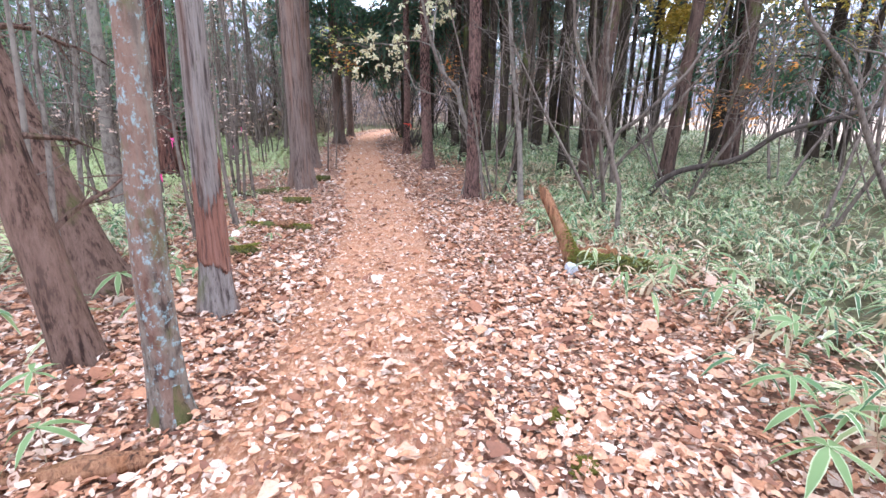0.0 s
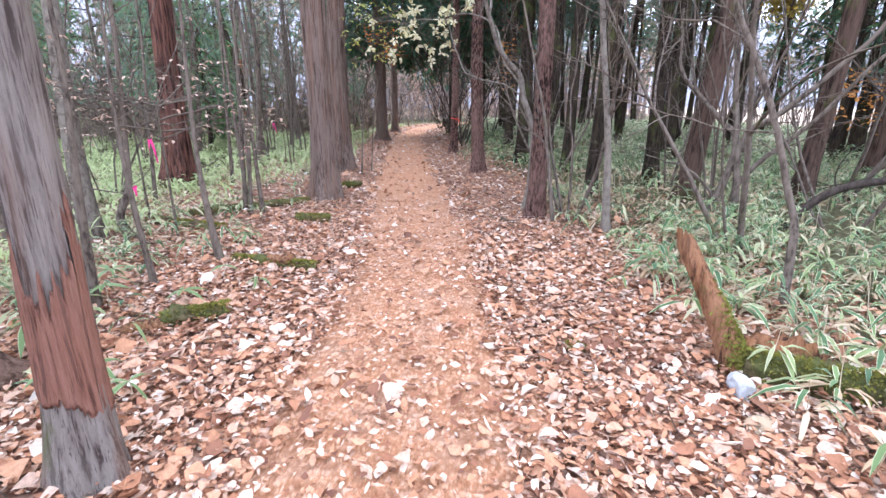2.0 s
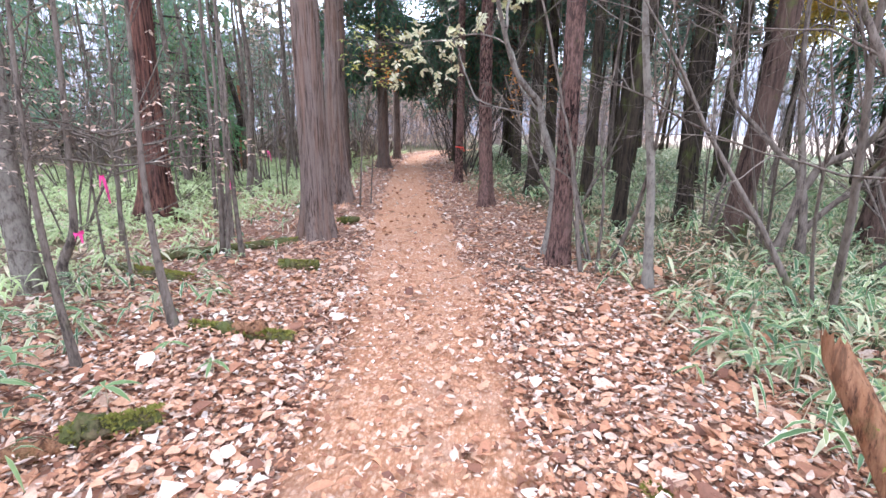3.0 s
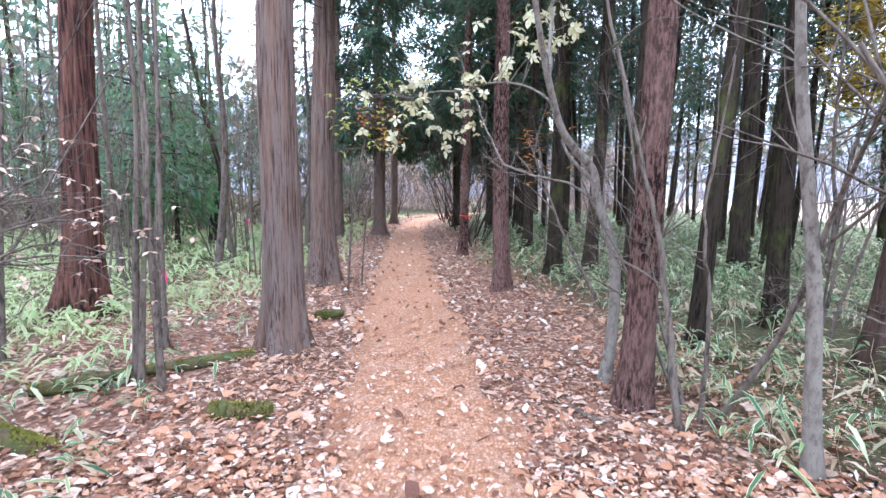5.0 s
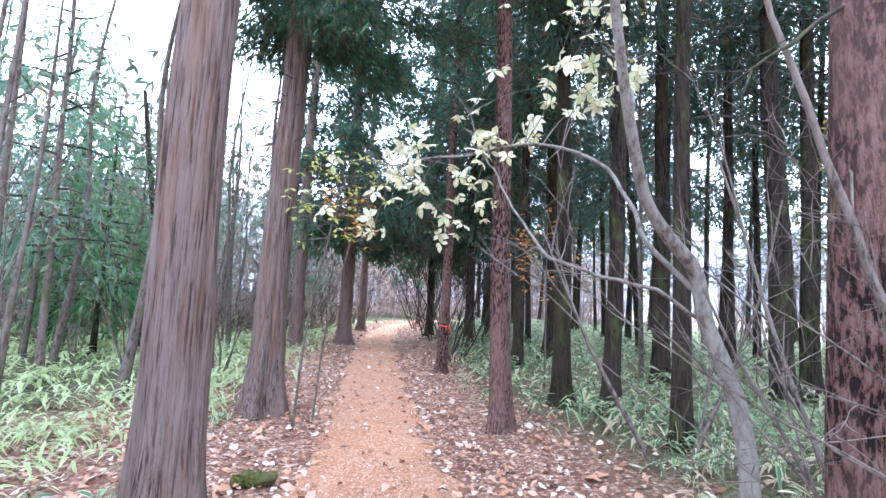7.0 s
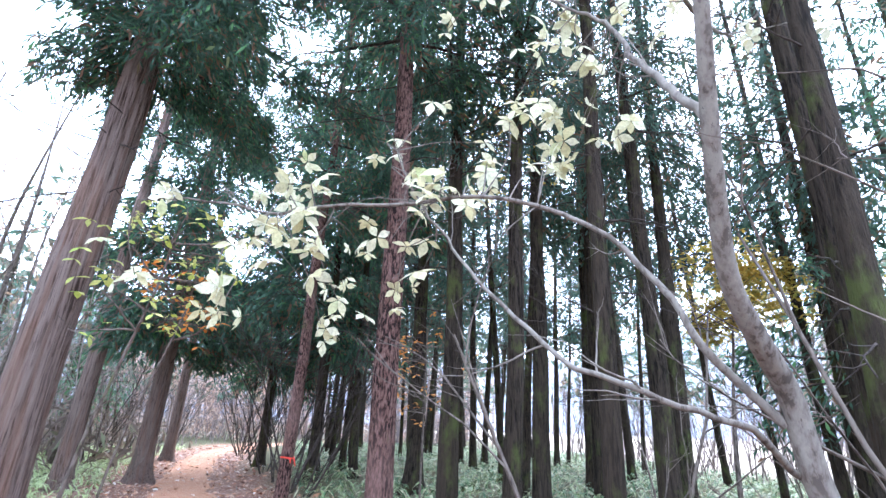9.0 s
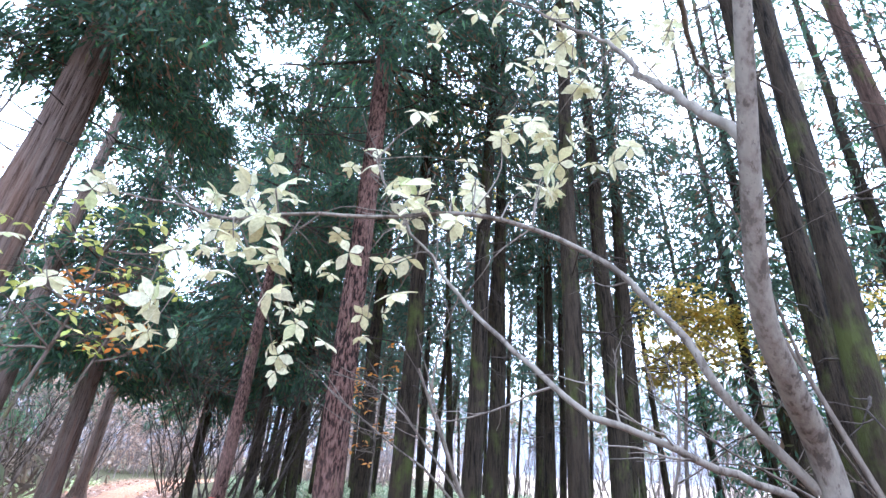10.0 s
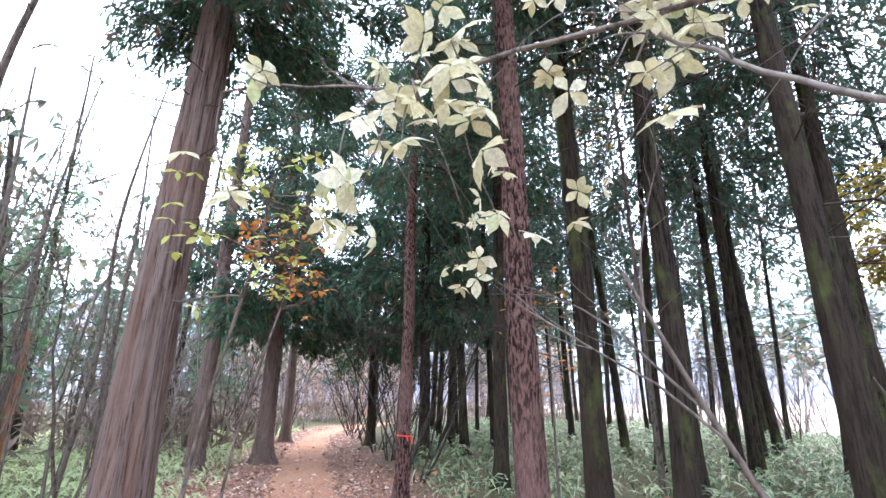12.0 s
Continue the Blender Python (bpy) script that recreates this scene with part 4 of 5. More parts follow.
def crooked_shrub(x, y, label, stems, seed, sticks=4):
    """A shrub of thick crooked stems; stems: (points, foot radius, end radius)."""
    rng = np.random.default_rng(seed)
    t = thing("crooked_shrub", x, y, ground_at(x, y) - 0.03, label, "shrub")
    for pts, r0, r1 in stems:
        P = spline(pts, 26)
        P[1:] += np.cumsum(rng.normal(0, 0.008, (25, 3)), 0)
        g = Geo()
        tube(g, P, np.linspace(r0, r1, 26), 10, ridged(rng, 0.03, 0.2, 3, 0.1))
        for _ in range(sticks):
            i = rng.integers(8, 25)
            d = P[i] - P[i - 1]
            branch_out(g, rng, P[i], d / np.linalg.norm(d) + rng.normal(0, 0.7, 3), rng.uniform(0.5, 1.3), r1 * 0.7, 2, 5, 0.02, 0.16, 0.7, 4)
        part("stem", g.mesh("stem", M_TWIG), t)


crooked_shrub(2.6, 7.9, "gnarled bare shrub with thick crooked stems in bamboo grass", [
    ([(-0.05, 0, 0), (0.09, -0.04, 0.89), (-0.11, 0.05, 1.18), (-0.5, 0.23, 1.69), (-0.6, 0.3, 2.4)], 0.045, 0.012),
    ([(-0.02, 0, 0), (0.16, -0.07, 0.96), (0.54, -0.24, 1.35), (1.11, -0.5, 2.13), (1.4, -0.6, 2.9)], 0.045, 0.014),
    ([(0.2, -0.1, 0), (0.13, -0.06, 0.77), (0, 0, 1.71), (-0.06, 0.03, 2.5), (0.1, 0.1, 3.6)], 0.045, 0.012),
    ([(0.1, -0.05, 0), (-0.22, 0.1, 0.54), (-0.77, 0.35, 0.74)], 0.022, 0.006),
    ([(0.15, -0.05, 0), (0.21, -0.1, 0.57), (0.66, -0.3, 1.17), (1.14, -0.52, 1.95), (1.6, -0.7, 2.6)], 0.035, 0.012),
], 440)
crooked_shrub(2.02, 5.32, "dark slender leaning shrub rising from bamboo grass", [
    ([(0, 0, 0), (-0.02, 0.02, 0.5), (-0.07, 0.04, 0.8), (-0.31, 0.17, 1.65), (-0.53, 0.29, 2.27), (-0.6, 0.3, 3.4)], 0.032, 0.012)], 441, 5)
crooked_shrub(0.71, 7.95, "slender crooked shrub leaning across a conifer", [
    ([(0.0, 0, 0), (-0.07, 0.02, 0.53), (-0.18, 0.07, 1.15), (-0.26, 0.1, 1.6), (-0.5, 0.2, 2.6), (-0.7, 0.2, 3.4)], 0.028, 0.008),
    ([(0.18, 0.14, 0), (0.17, 0.14, 0.9), (0.15, 0.15, 1.6), (0.3, 0.15, 2.6)], 0.018, 0.006)], 442, 6)
crooked_shrub(5.1, 5.0, "pale bare shrub arching over bamboo grass", [
    ([(0, 0, 0), (-0.08, 0, 0.24), (-0.49, 0, 0.8), (-0.92, 0.02, 1.65), (-1.31, 0.03, 2.12), (-1.66, 0.05, 2.57), (-1.9, 0.1, 3.2)], 0.04, 0.012),
    ([(-0.6, 0.0, 1.0), (-0.72, 0, 1.92), (-1.14, 0, 2.07), (-1.38, 0, 2.17)], 0.018, 0.006)], 443, 4)


# ---- thicket: bare shrubs ----
def shrub(seed, name, stems, tall, lean, material, label, group, level=2, kids=4, r=0.016, category="shrub"):
    rng = np.random.default_rng(seed)
    t = thing(name, 0, 0, 0, label, category, group)
    for _ in range(stems):
        a = rng.uniform(0, 6.28)
        g = Geo()
        branch_out(g, rng, (0.12 * math.cos(a), 0.12 * math.sin(a), -0.05), (lean * math.cos(a), lean * math.sin(a), 1.0), tall * rng.uniform(0.65, 1.1), r * rng.uniform(0.7, 1.4), level, 4, 0.03, 0.09, 0.5, kids)
        part("stem", g.mesh("stem", material), t)
    return t


def scatter(makers, spots, rng):
    """Sets copies of the made things on the spots; the makers themselves take the first ones."""
    for i, (x, y) in enumerate(spots):
        m = pose(x, y, ground_at(x, y), rng.uniform(-4, 4), rng.uniform(-4, 4), rng.uniform(0, 360))
        if i < len(makers):
            makers[i].matrix_world = m
        else:
            copy_thing(makers[i % len(makers)], m)


rng = np.random.default_rng(5)


def spots_in(rng, count, x0, x1, y0, y1, gap, taken, path_gap=1.6):
    out = []
    for _ in range(count * 12):
        x, y = rng.uniform(x0, x1), rng.uniform(y0, y1)
        if abs(x - path_centre(y)) < path_gap or any((x - a) ** 2 + (y - b) ** 2 < gap * gap for a, b in out + taken):
            continue
        out.append((x, y))
        if len(out) == count:
            break
    return out


BIG = [(-2.75, 9.4), (-3.52, 13.1), (-6.1, 21.5), (-5, 23.5), (-5.8, 30.5), (-5.97, 10.35), (0.47, 8.4), (-0.42, 12.75), (0.65, 14.0), (1.17, 13.3), (1.63, 19.8), (1.37, 11.65), (2.52, 10.15), (1.42, 9.5), (3.1, 16.2), (4.15, 14.2), (5.06, 14.9), (2.62, 8.85), (4.06, 8.75), (6.36, 10.7), (-8.9, 18.2), (-9.8, 20.5)]
thin = [shrub(400 + k, "bare_shrub", 4, 4.2, 0.12, M_TWIG, "tall bare grey-brown shrub of thin stems", "thicket shrubs", 2, 3, 0.017) for k in range(4)]
left = spots_in(rng, 50, -17, -4.6, 8.5, 30, 0.8, BIG, 2.2) + spots_in(rng, 8, -9, -5.5, 3, 8.5, 0.9, BIG, 3)
scatter(thin, left, rng)
dark = [shrub(410 + k, "twiggy_bush", 6, 3.8, 0.38, M_TWIG_DARK, "dark bare twiggy bush arching beside the path", "bushes by the path", 2, 5, 0.02) for k in range(3)]
scatter(dark, [(-1.0, 19.0), (-1.2, 20.8), (-1.5, 23), (-1.9, 25.2), (-2.4, 27.8), (-2.9, 30.5), (-3.3, 33), (-3.6, 35.5), (-3.7, 38), (-3.6, 41), (-0.2, 24), (-1.0, 29), (-7.6, 27.5), (-7.7, 33), (-7.8, 37), (-8.6, 35), (-7.8, 41), (-9, 44)], rng)
right = [shrub(420 + k, "bare_shrub", 3, 3.0, 0.4, M_TWIG, "crooked bare shrub rising from bamboo grass", "shrubs in the bamboo grass", 2, 4, 0.022) for k in range(3)]
scatter(right, [(2.3, 6.6), (2.9, 8.6), (3.6, 7.2), (4.7, 9.0), (2.6, 9.6), (1.0, 11.0), (5.6, 8.0), (6.6, 7.0), (7.5, 9.0), (4.5, 5.6), (7.8, 12.5), (0.95, 8.2)], rng)
edge = [shrub(430 + k, "bare_shrub", 5, 3.6, 0.3, M_TWIG, "bare pale shrub at the edge of the open field", "shrubs at the field edge", 2, 4, 0.015) for k in range(2)]
scatter(edge, spots_in(rng, 26, 10, 20, 12, 36, 1.2, BIG), rng)


# ---- plantation rows and far woods ----
def plantation(seed, r, top, crown, sticks):
    return conifer(seed, 0, 0, r, M_DARK, "tall dark plantation conifer with bare lower branches", top, (0, 0), crown, sticks, 0.4, 12, 0.03, "plantation conifers", M_ROWLEAF, 6, slim=0.115)


rows = [plantation(500, 0.105, 16, (6.6, 1.8, 32, 0.3, 19), (1.5, 8.0, 18, 1.7)), plantation(501, 0.13, 18, (7.0, 2.0, 32, 0.3, 19), (1.5, 8.5, 18, 1.7)), plantation(502, 0.085, 14, (6.2, 1.5, 30, 0.28, 18), (1.5, 8.5, 16, 1.4)), plantation(503, 0.12, 17, (5.8, 2.0, 34, 0.3, 19), (1.5, 8, 16, 1.6))]
fixed = [(3.3, 26), (2.2, 33.7), (9.6, 29.6), (9.2, 26.5), (7.5, 20.3), (9.4, 22.1), (10.6, 28), (13, 30), (11, 19.9)]
lots = fixed + [(5.2, 17.6), (7.0, 17.5), (8.4, 14.8), (4.2, 19.2), (6.2, 19.5), (9.4, 16.8)] + spots_in(rng, 9, 0.3, 6, 18, 34, 1.9, BIG + fixed, 2.6) + spots_in(rng, 22, 0, 14, 19, 46, 2.1, BIG + fixed, 2.6) + spots_in(rng, 6, 7.5, 13, 9, 16, 2.2, BIG + fixed)
scatter(rows, lots, rng)
fresh = [conifer(520 + k, 0, 0, 0.09, M_DARK, "young conifer with fresh green foliage in the thicket", 9 + 2 * k, (0, 0), (2.2 + 1.5 * k, 1.5, 34, 0.28, 14), None, 0.4, 12, 0.02, "young conifers", M_CONIFER_FRESH) for k in range(2)]
conifer(526, -9.6, 17.6, 0.07, M_DARK, "young conifer with fresh green foliage in the thicket", 6.2, (0, 0), (1.2, 1.5, 36, 0.28, 14), None, 0.4, 12, 0.02, "young conifers", M_CONIFER_FRESH)
scatter(fresh, [(-12, 19), (-14, 26), (-10, 33), (-15, 16)], rng)
soft = [conifer(540 + k, 0, 0, 0.07, M_TWIG, "slim evergreen with thin soft-green foliage in the thicket", 7.5 + 3.5 * k, (0, 0), (2.2, 1.6, 30, 0.3, 10), (1, 3, 5, 1.0), 0.3, 10, 0.02, "slim evergreens", M_HAZE, 6) for k in range(2)]
scatter(soft, [(-10.4, 16.6), (-8.2, 14.6), (-11.4, 21.5), (-13.5, 18), (-12.5, 14.5), (-8.4, 29), (-12, 26.5), (-14.5, 21)], rng)
leftrows = spots_in(rng, 9, -26, -9, 20, 46, 2.4, BIG)
scatter([plantation(530, 0.12, 15, (8, 1.3, 18, 0.3, 8), (2, 7, 10, 1.2))], leftrows, rng)


def far_woods():
    rng = np.random.default_rng(9)
    g = Geo()
    C, A = [], []
    for k in range(520):
        a = rng.uniform(0, 2 * math.pi)
        d = rng.uniform(36, 85)
        x, y = d * math.cos(a), 12 + d * math.sin(a)
        if abs(x - path_centre(y)) < 2.5 or (y < -5 and k % 3) or (x > 14 and y > -10 and y < 60 and rng.uniform() < 0.93):
            continue
        h = rng.uniform(8, 17)
        z = ground_at(x, y)
        tube(g, spline([(x, y, z - 0.2), (x + rng.normal(0, 0.3), y, z + h * 0.5), (x + rng.normal(0, 0.5), y, z + h)], 5), np.linspace(rng.uniform(0.1, 0.2), 0.03, 5), 6)
        for _ in range(7):
            zz = z + h * rng.uniform(0.25, 0.95)
            b = rng.uniform(0, 6.28)
            P = wander(rng, (x, y, zz), (math.cos(b), math.sin(b), 0.5), rng.uniform(1, 3), 3, 0.2, 0.05)
            tube(g, P, np.linspace(0.03, 0.008, 4), 3)
        if rng.uniform() < 0.5:
            for _ in range(40):
                C.append((x + rng.normal(0, 1.1), y + rng.normal(0, 1.1), z + h * rng.uniform(0.4, 1.0)))
                A.append(rng.normal(0, 1, 3) + np.array([0, 0, -0.4]))
    t = thing("far_woods", 0, 12, 0, "distant mixed woods of bare and evergreen trees", "woods")
    t["kind"] = "stuff"
    me = g.mesh("far_trunks", M_TWIG_HAZED)
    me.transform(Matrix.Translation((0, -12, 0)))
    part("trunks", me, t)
    V, F = blades(rng, C, A, 0.9, 0.25, 4)
    part("foliage", make_mesh("far_foliage", V - np.array([0, 12, 0]), F, M_FARLEAF, None, False), t)


far_woods()


def far_thicket():
    rng = np.random.default_rng(19)
    g = Geo()
    C, A, B, D = [], [], [], []
    for k in range(2250):
        a = rng.uniform(radians(-5), radians(205))
        d = rng.uniform(17, 46)
        x, y = d * math.cos(a) - 2, 6 + d * math.sin(a)
        if k >= 1700:
            x, y = rng.uniform(-17, 14), rng.uniform(47.5, 64)
            B += [] if abs(x - path_centre(y)) < 2.6 else [(x + rng.normal(0, 0.9), y + rng.normal(0, 0.9), rng.uniform(0.3, 6.5)) for _ in range(14)]
        off = x - path_centre(y)
        if abs(off) < 2.4 or off > 1 and x < 13 and y < 40:
            continue
        z = ground_at(x, y)
        h = rng.uniform(2.0, 7.5)
        P = wander(rng, (x, y, z - 0.1), (rng.normal(0, 0.15), rng.normal(0, 0.15), 1), h, 5, 0.07)
        tube(g, P, np.linspace(rng.uniform(0.02, 0.06), 0.008, 6), 3)
        for _ in range(8):
            i = rng.integers(1, 5)
            b = rng.uniform(0, 6.28)
            Q = wander(rng, P[i], (math.cos(b), math.sin(b), 0.7), rng.uniform(0.6, 2.0), 3, 0.2, 0.06)
            tube(g, Q[::3], np.linspace(0.014, 0.004, 2), 3)
        if x < -6 and y < 40:
            D += [(x + rng.normal(0, 0.7), y + rng.normal(0, 0.7), z + abs(rng.normal(0.3, 1.1))) for _ in range(12)]
        if rng.uniform() < (0.14 if x < 0 else 0.3):
            n = 28
            C += [(x + rng.normal(0, 0.9), y + rng.normal(0, 0.9), z + rng.uniform(3.0, 10)) for _ in range(n)]
            A += [rng.normal(0, 1, 3) + np.array([0, 0, -0.4]) for _ in range(n)]
    t = thing("far_thicket", 0, 20, 0, "grey-brown thicket of thin bare stems with evergreen tops", "thicket")
    t["kind"] = "stuff"
    me = g.mesh("stems", M_TWIG_HAZED)
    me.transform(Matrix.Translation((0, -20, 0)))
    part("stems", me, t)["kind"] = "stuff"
    V, F = blades(rng, C, A, 0.5, 0.1, 5)
    part("foliage", make_mesh("thicket_foliage", V - np.array([0, 20, 0]), F, M_FARLEAF, None, False), t)["kind"] = "stuff"

    V, F = blades(rng, D, rng.normal(0, 1, (len(D), 3)) + np.array([0, 0, 0.5]), 0.7, 0.07, 3)
    part("brush", make_mesh("brush", V - np.array([0, 20, 0]), F, M_BRUSH, None, False), t, "dark brown low brush")["kind"] = "stuff"
    V, F = blades(rng, B, rng.normal(0, 1, (len(B), 3)), 0.35, 0.14, 4)
    part("withered_foliage", make_mesh("withered_foliage", V - np.array([0, 20, 0]), F, M_TAN, None, False), t, "tan withered leaves")["kind"] = "stuff"


far_thicket()


# ---- low growth ----
def strips(rng, root, way, length, width, droop, rows=5, cols=3, keel=0.12):
    """Many long leaves at once: root, way (n,3), length, width, droop (n). Returns V, F, UV."""
    n = len(root)
    s = np.linspace(0, 1, rows)
    prof = np.array([0.12, 0.85, 1.0, 0.68, 0.02]) if rows == 5 else np.interp(s, [0, 0.25, 0.5, 0.75, 1], [0.12, 0.85, 1.0, 0.68, 0.02])
    way = way / np.linalg.norm(way, axis=1)[:, None]
    q = np.cross(way, np.array([0, 0, 1.0]) + rng.normal(0, 0.25, (n, 3)))
    q /= np.linalg.norm(q, axis=1)[:, None] + 1e-9
    mid = root[:, None, :] + way[:, None, :] * (length[:, None] * s)[..., None]
    mid[..., 2] -= (droop * length)[:, None] * s[None, :] ** 2
    c = np.linspace(-1, 1, cols)
    V = mid[:, :, None, :] + (width[:, None, None] * prof[None, :, None] * c[None, None, :])[..., None] * q[:, None, None, :]
    V[..., 2] += keel * width[:, None, None] * np.abs(c)[None, None, :]
    uv = np.broadcast_to(np.stack(np.meshgrid(s, (c + 1) / 2, indexing="ij")[::-1], -1)[None], (n, rows, cols, 2))
    i = (np.arange(n) * rows * cols)[:, None, None] + (np.arange(rows - 1) * cols)[None, :, None] + np.arange(cols - 1)[None, None, :]
    F = np.stack([i, i + 1, i + cols + 1, i + cols], -1).reshape(-1, 4)
    return V.reshape(-1, 3), F, uv.reshape(-1, 2)


def sasa_field(name, seed, spots, per, size, material, label, rows=5, cols=3, high=0.32):
    """Bamboo grass: from each spot a few leaves fan out at the top of a short cane."""
    rng = np.random.default_rng(seed)
    spots = np.asarray(spots)
    n = len(spots) * per
    base = np.repeat(spots, per, 0)
    a = rng.uniform(0, 2 * np.pi, n)
    el = rng.uniform(-0.1, 0.9, n)
    z0 = np.repeat(rng.uniform(0.35, 1.0, len(spots)) * high, per) * rng.uniform(0.75, 1.05, n)
    root = np.stack([base[:, 0] + 0.03 * np.cos(a), base[:, 1] + 0.03 * np.sin(a), height(base[:, 0], base[:, 1]) + z0], 1)
    way = np.stack([np.cos(a) * np.cos(el), np.sin(a) * np.cos(el), np.sin(el)], 1)
    L = size * rng.uniform(0.6, 1.2, n)
    V, F, UV = strips(rng, root, way, L, L * rng.uniform(0.06, 0.1, n), rng.uniform(0.35, 1.0, n), rows, cols)
    me = make_mesh(name, V, F, material, UV)
    ob = tagged(new(name, me), label, "bamboo grass", kind="stuff")
    return ob


def canes(name, seed, spots, high):
    rng = np.random.default_rng(seed)
    g = Geo()
    for x, y in spots:
        z = ground_at(x, y)
        h = high * rng.uniform(0.5, 1.05)
        tube(g, [(x + rng.normal(0, 0.03), y + rng.normal(0, 0.03), z - 0.02), (x, y, z + h * 0.6), (x + rng.normal(0, 0.02), y, z + h)], [0.003, 0.0025, 0.002], 3)
    tagged(new(name, g.mesh(name, M_SASA_DRY)), "thin straw-coloured canes of bamboo grass", "bamboo grass", kind="stuff")


def random_spots(rng, count, x0, x1, y0, y1, keep):
    x, y = rng.uniform(x0, x1, count), rng.uniform(y0, y1, count)
    d = x - path_centre(y)
    p = keep(x, y, d)
    m = rng.uniform(0, 1, count) < p
    return np.stack([x, y], 1)[m]


def patch(x, y):
    return 0.5 + 0.5 * np.clip(wave(x, y, 1.1, 2.2), -1, 1)


rs = np.random.default_rng(31)
near_right = random_spots(rs, 5200, 0.8, 9, 0.0, 13, lambda x, y, d: np.clip((d - 1.5 - 0.25 * patch(x, y) - 0.3 * np.clip((4.5 - y) / 2, 0, 1)) / 0.45, 0, 1) * (0.2 + 0.62 * patch(x, y)))
sasa_field("bamboo_grass", 32, near_right, 7, 0.19, M_SASA, "low green bamboo grass with white-edged leaves", 4, 3, 0.34)
sasa_field("dry_bamboo_grass", 33, near_right[::2] + 0.04, 7, 0.2, M_SASA_DRY, "withered straw-coloured bamboo grass leaves", 4, 2, 0.16)
canes("bamboo_grass_canes", 34, near_right[::2], 0.34)
near_left = random_spots(rs, 8200, -11, -1.5, 0.2, 13, lambda x, y, d: np.clip((-d - 1.6) / 1.7, 0, 1) * (0.12 + 0.6 * patch(x, y)))
sasa_field("bamboo_grass", 39, near_left[near_left[:, 0] < -4.2], 5, 0.2, M_SASA_SUNLIT, "yellow-green bamboo grass in leaf litter", 4, 2, 0.26)
sasa_field("bamboo_grass", 35, near_left[near_left[:, 0] >= -4.2], 5, 0.19, M_SASA, "scattered white-edged bamboo grass in leaf litter", 4, 3, 0.26)
sasa_field("dry_bamboo_grass", 36, near_left[::3] + 0.05, 4, 0.18, M_SASA_DRY, "withered straw-coloured bamboo grass leaves", 4, 2, 0.12)
far_right = random_spots(rs, 7000, -1, 16, 12.5, 40, lambda x, y, d: np.clip((d - 1.5) / 0.8, 0, 1) * (0.4 + 0.6 * patch(x, y)))
sasa_field("bamboo_grass", 37, far_right, 5, 0.3, M_SASA, "soft green bamboo grass under the plantation", 3, 2, 0.34)
far_left = random_spots(rs, 8000, -18, -3, 12.5, 38, lambda x, y, d: np.clip((-d - 1.5) / 0.8, 0, 1) * (0.5 + 0.5 * patch(x, y)))
sasa_field("bamboo_grass", 38, far_left, 5, 0.3, M_SASA_SUNLIT, "soft green bamboo grass under thin stems", 3, 2, 0.3)


def clump(seed, x, y, leaves, size, high):
    """One plant of bamboo grass with broad leaves that can be told apart."""
    rng = np.random.default_rng(seed)
    t = thing("bamboo_grass_plant", x, y, ground_at(x, y), "small bamboo grass plant with white-edged green leaves", "plant", "bamboo grass plants")
    g = Geo()
    tube(g, [(0, 0, -0.02), (0.01, 0, high * 0.5), (0.0, 0.01, high)], [0.004, 0.003, 0.0025], 5)
    part("cane", g.mesh("cane", M_SASA_DRY), t)
    for k in range(leaves):
        a = k * 6.283 / leaves + rng.uniform(-0.3, 0.3)
        el = rng.uniform(-0.1, 0.5)
        L = np.array([size * rng.uniform(0.7, 1.15)])
        V, F, UV = strips(rng, np.array([[0, 0, high]]), np.array([[math.cos(a) * math.cos(el), math.sin(a) * math.cos(el), math.sin(el)]]), L, L * 0.105, np.array([rng.uniform(0.35, 0.8)]), 5, 5)
        part("leaf", make_mesh("leaf", V, F, M_SASA, UV), t)


for k, (cx, cy, nl, cs, ch) in enumerate([(1.56, 1.62, 8, 0.24, 0.2), (1.75, 2.1, 6, 0.2, 0.22), (1.95, 3.1, 5, 0.2, 0.3), (1.85, 3.6, 6, 0.2, 0.3), (2.1, 2.6, 7, 0.22, 0.28), (1.95, 4.0, 6, 0.2, 0.25), (2.2, 3.4, 6, 0.2, 0.3), (0.95, 5.6, 4, 0.14, 0.12), (1.1, 3.2, 3, 0.1, 0.08),
                                       (-1.75, 1.75, 6, 0.19, 0.18), (-2.0, 2.05, 6, 0.18, 0.24), (-2.3, 3.9, 7, 0.2, 0.18), (-2.6, 3.6, 7, 0.22, 0.22), (-2.9, 4.3, 7, 0.2, 0.2), (-1.95, 3.9, 4, 0.14, 0.1), (-2.4, 5.6, 5, 0.15, 0.12), (-3.1, 5.2, 7, 0.2, 0.2), (-2.2, 4.0, 5, 0.17, 0.12), (-2.7, 6.6, 6, 0.18, 0.15), (-2.4, 5.05, 6, 0.17, 0.14), (-2.9, 4.9, 7, 0.19, 0.18), (-2.65, 4.3, 6, 0.18, 0.15), (-3.2, 4.6, 7, 0.2, 0.2), (-2.05, 5.5, 5, 0.15, 0.1), (-2.15, 3.2, 6, 0.18, 0.16), (-2.45, 2.9, 7, 0.2, 0.18), (1.7, 1.95, 6, 0.2, 0.15), (2.0, 1.8, 7, 0.22, 0.2)]):
    clump(600 + k, cx, cy, nl, cs, ch)


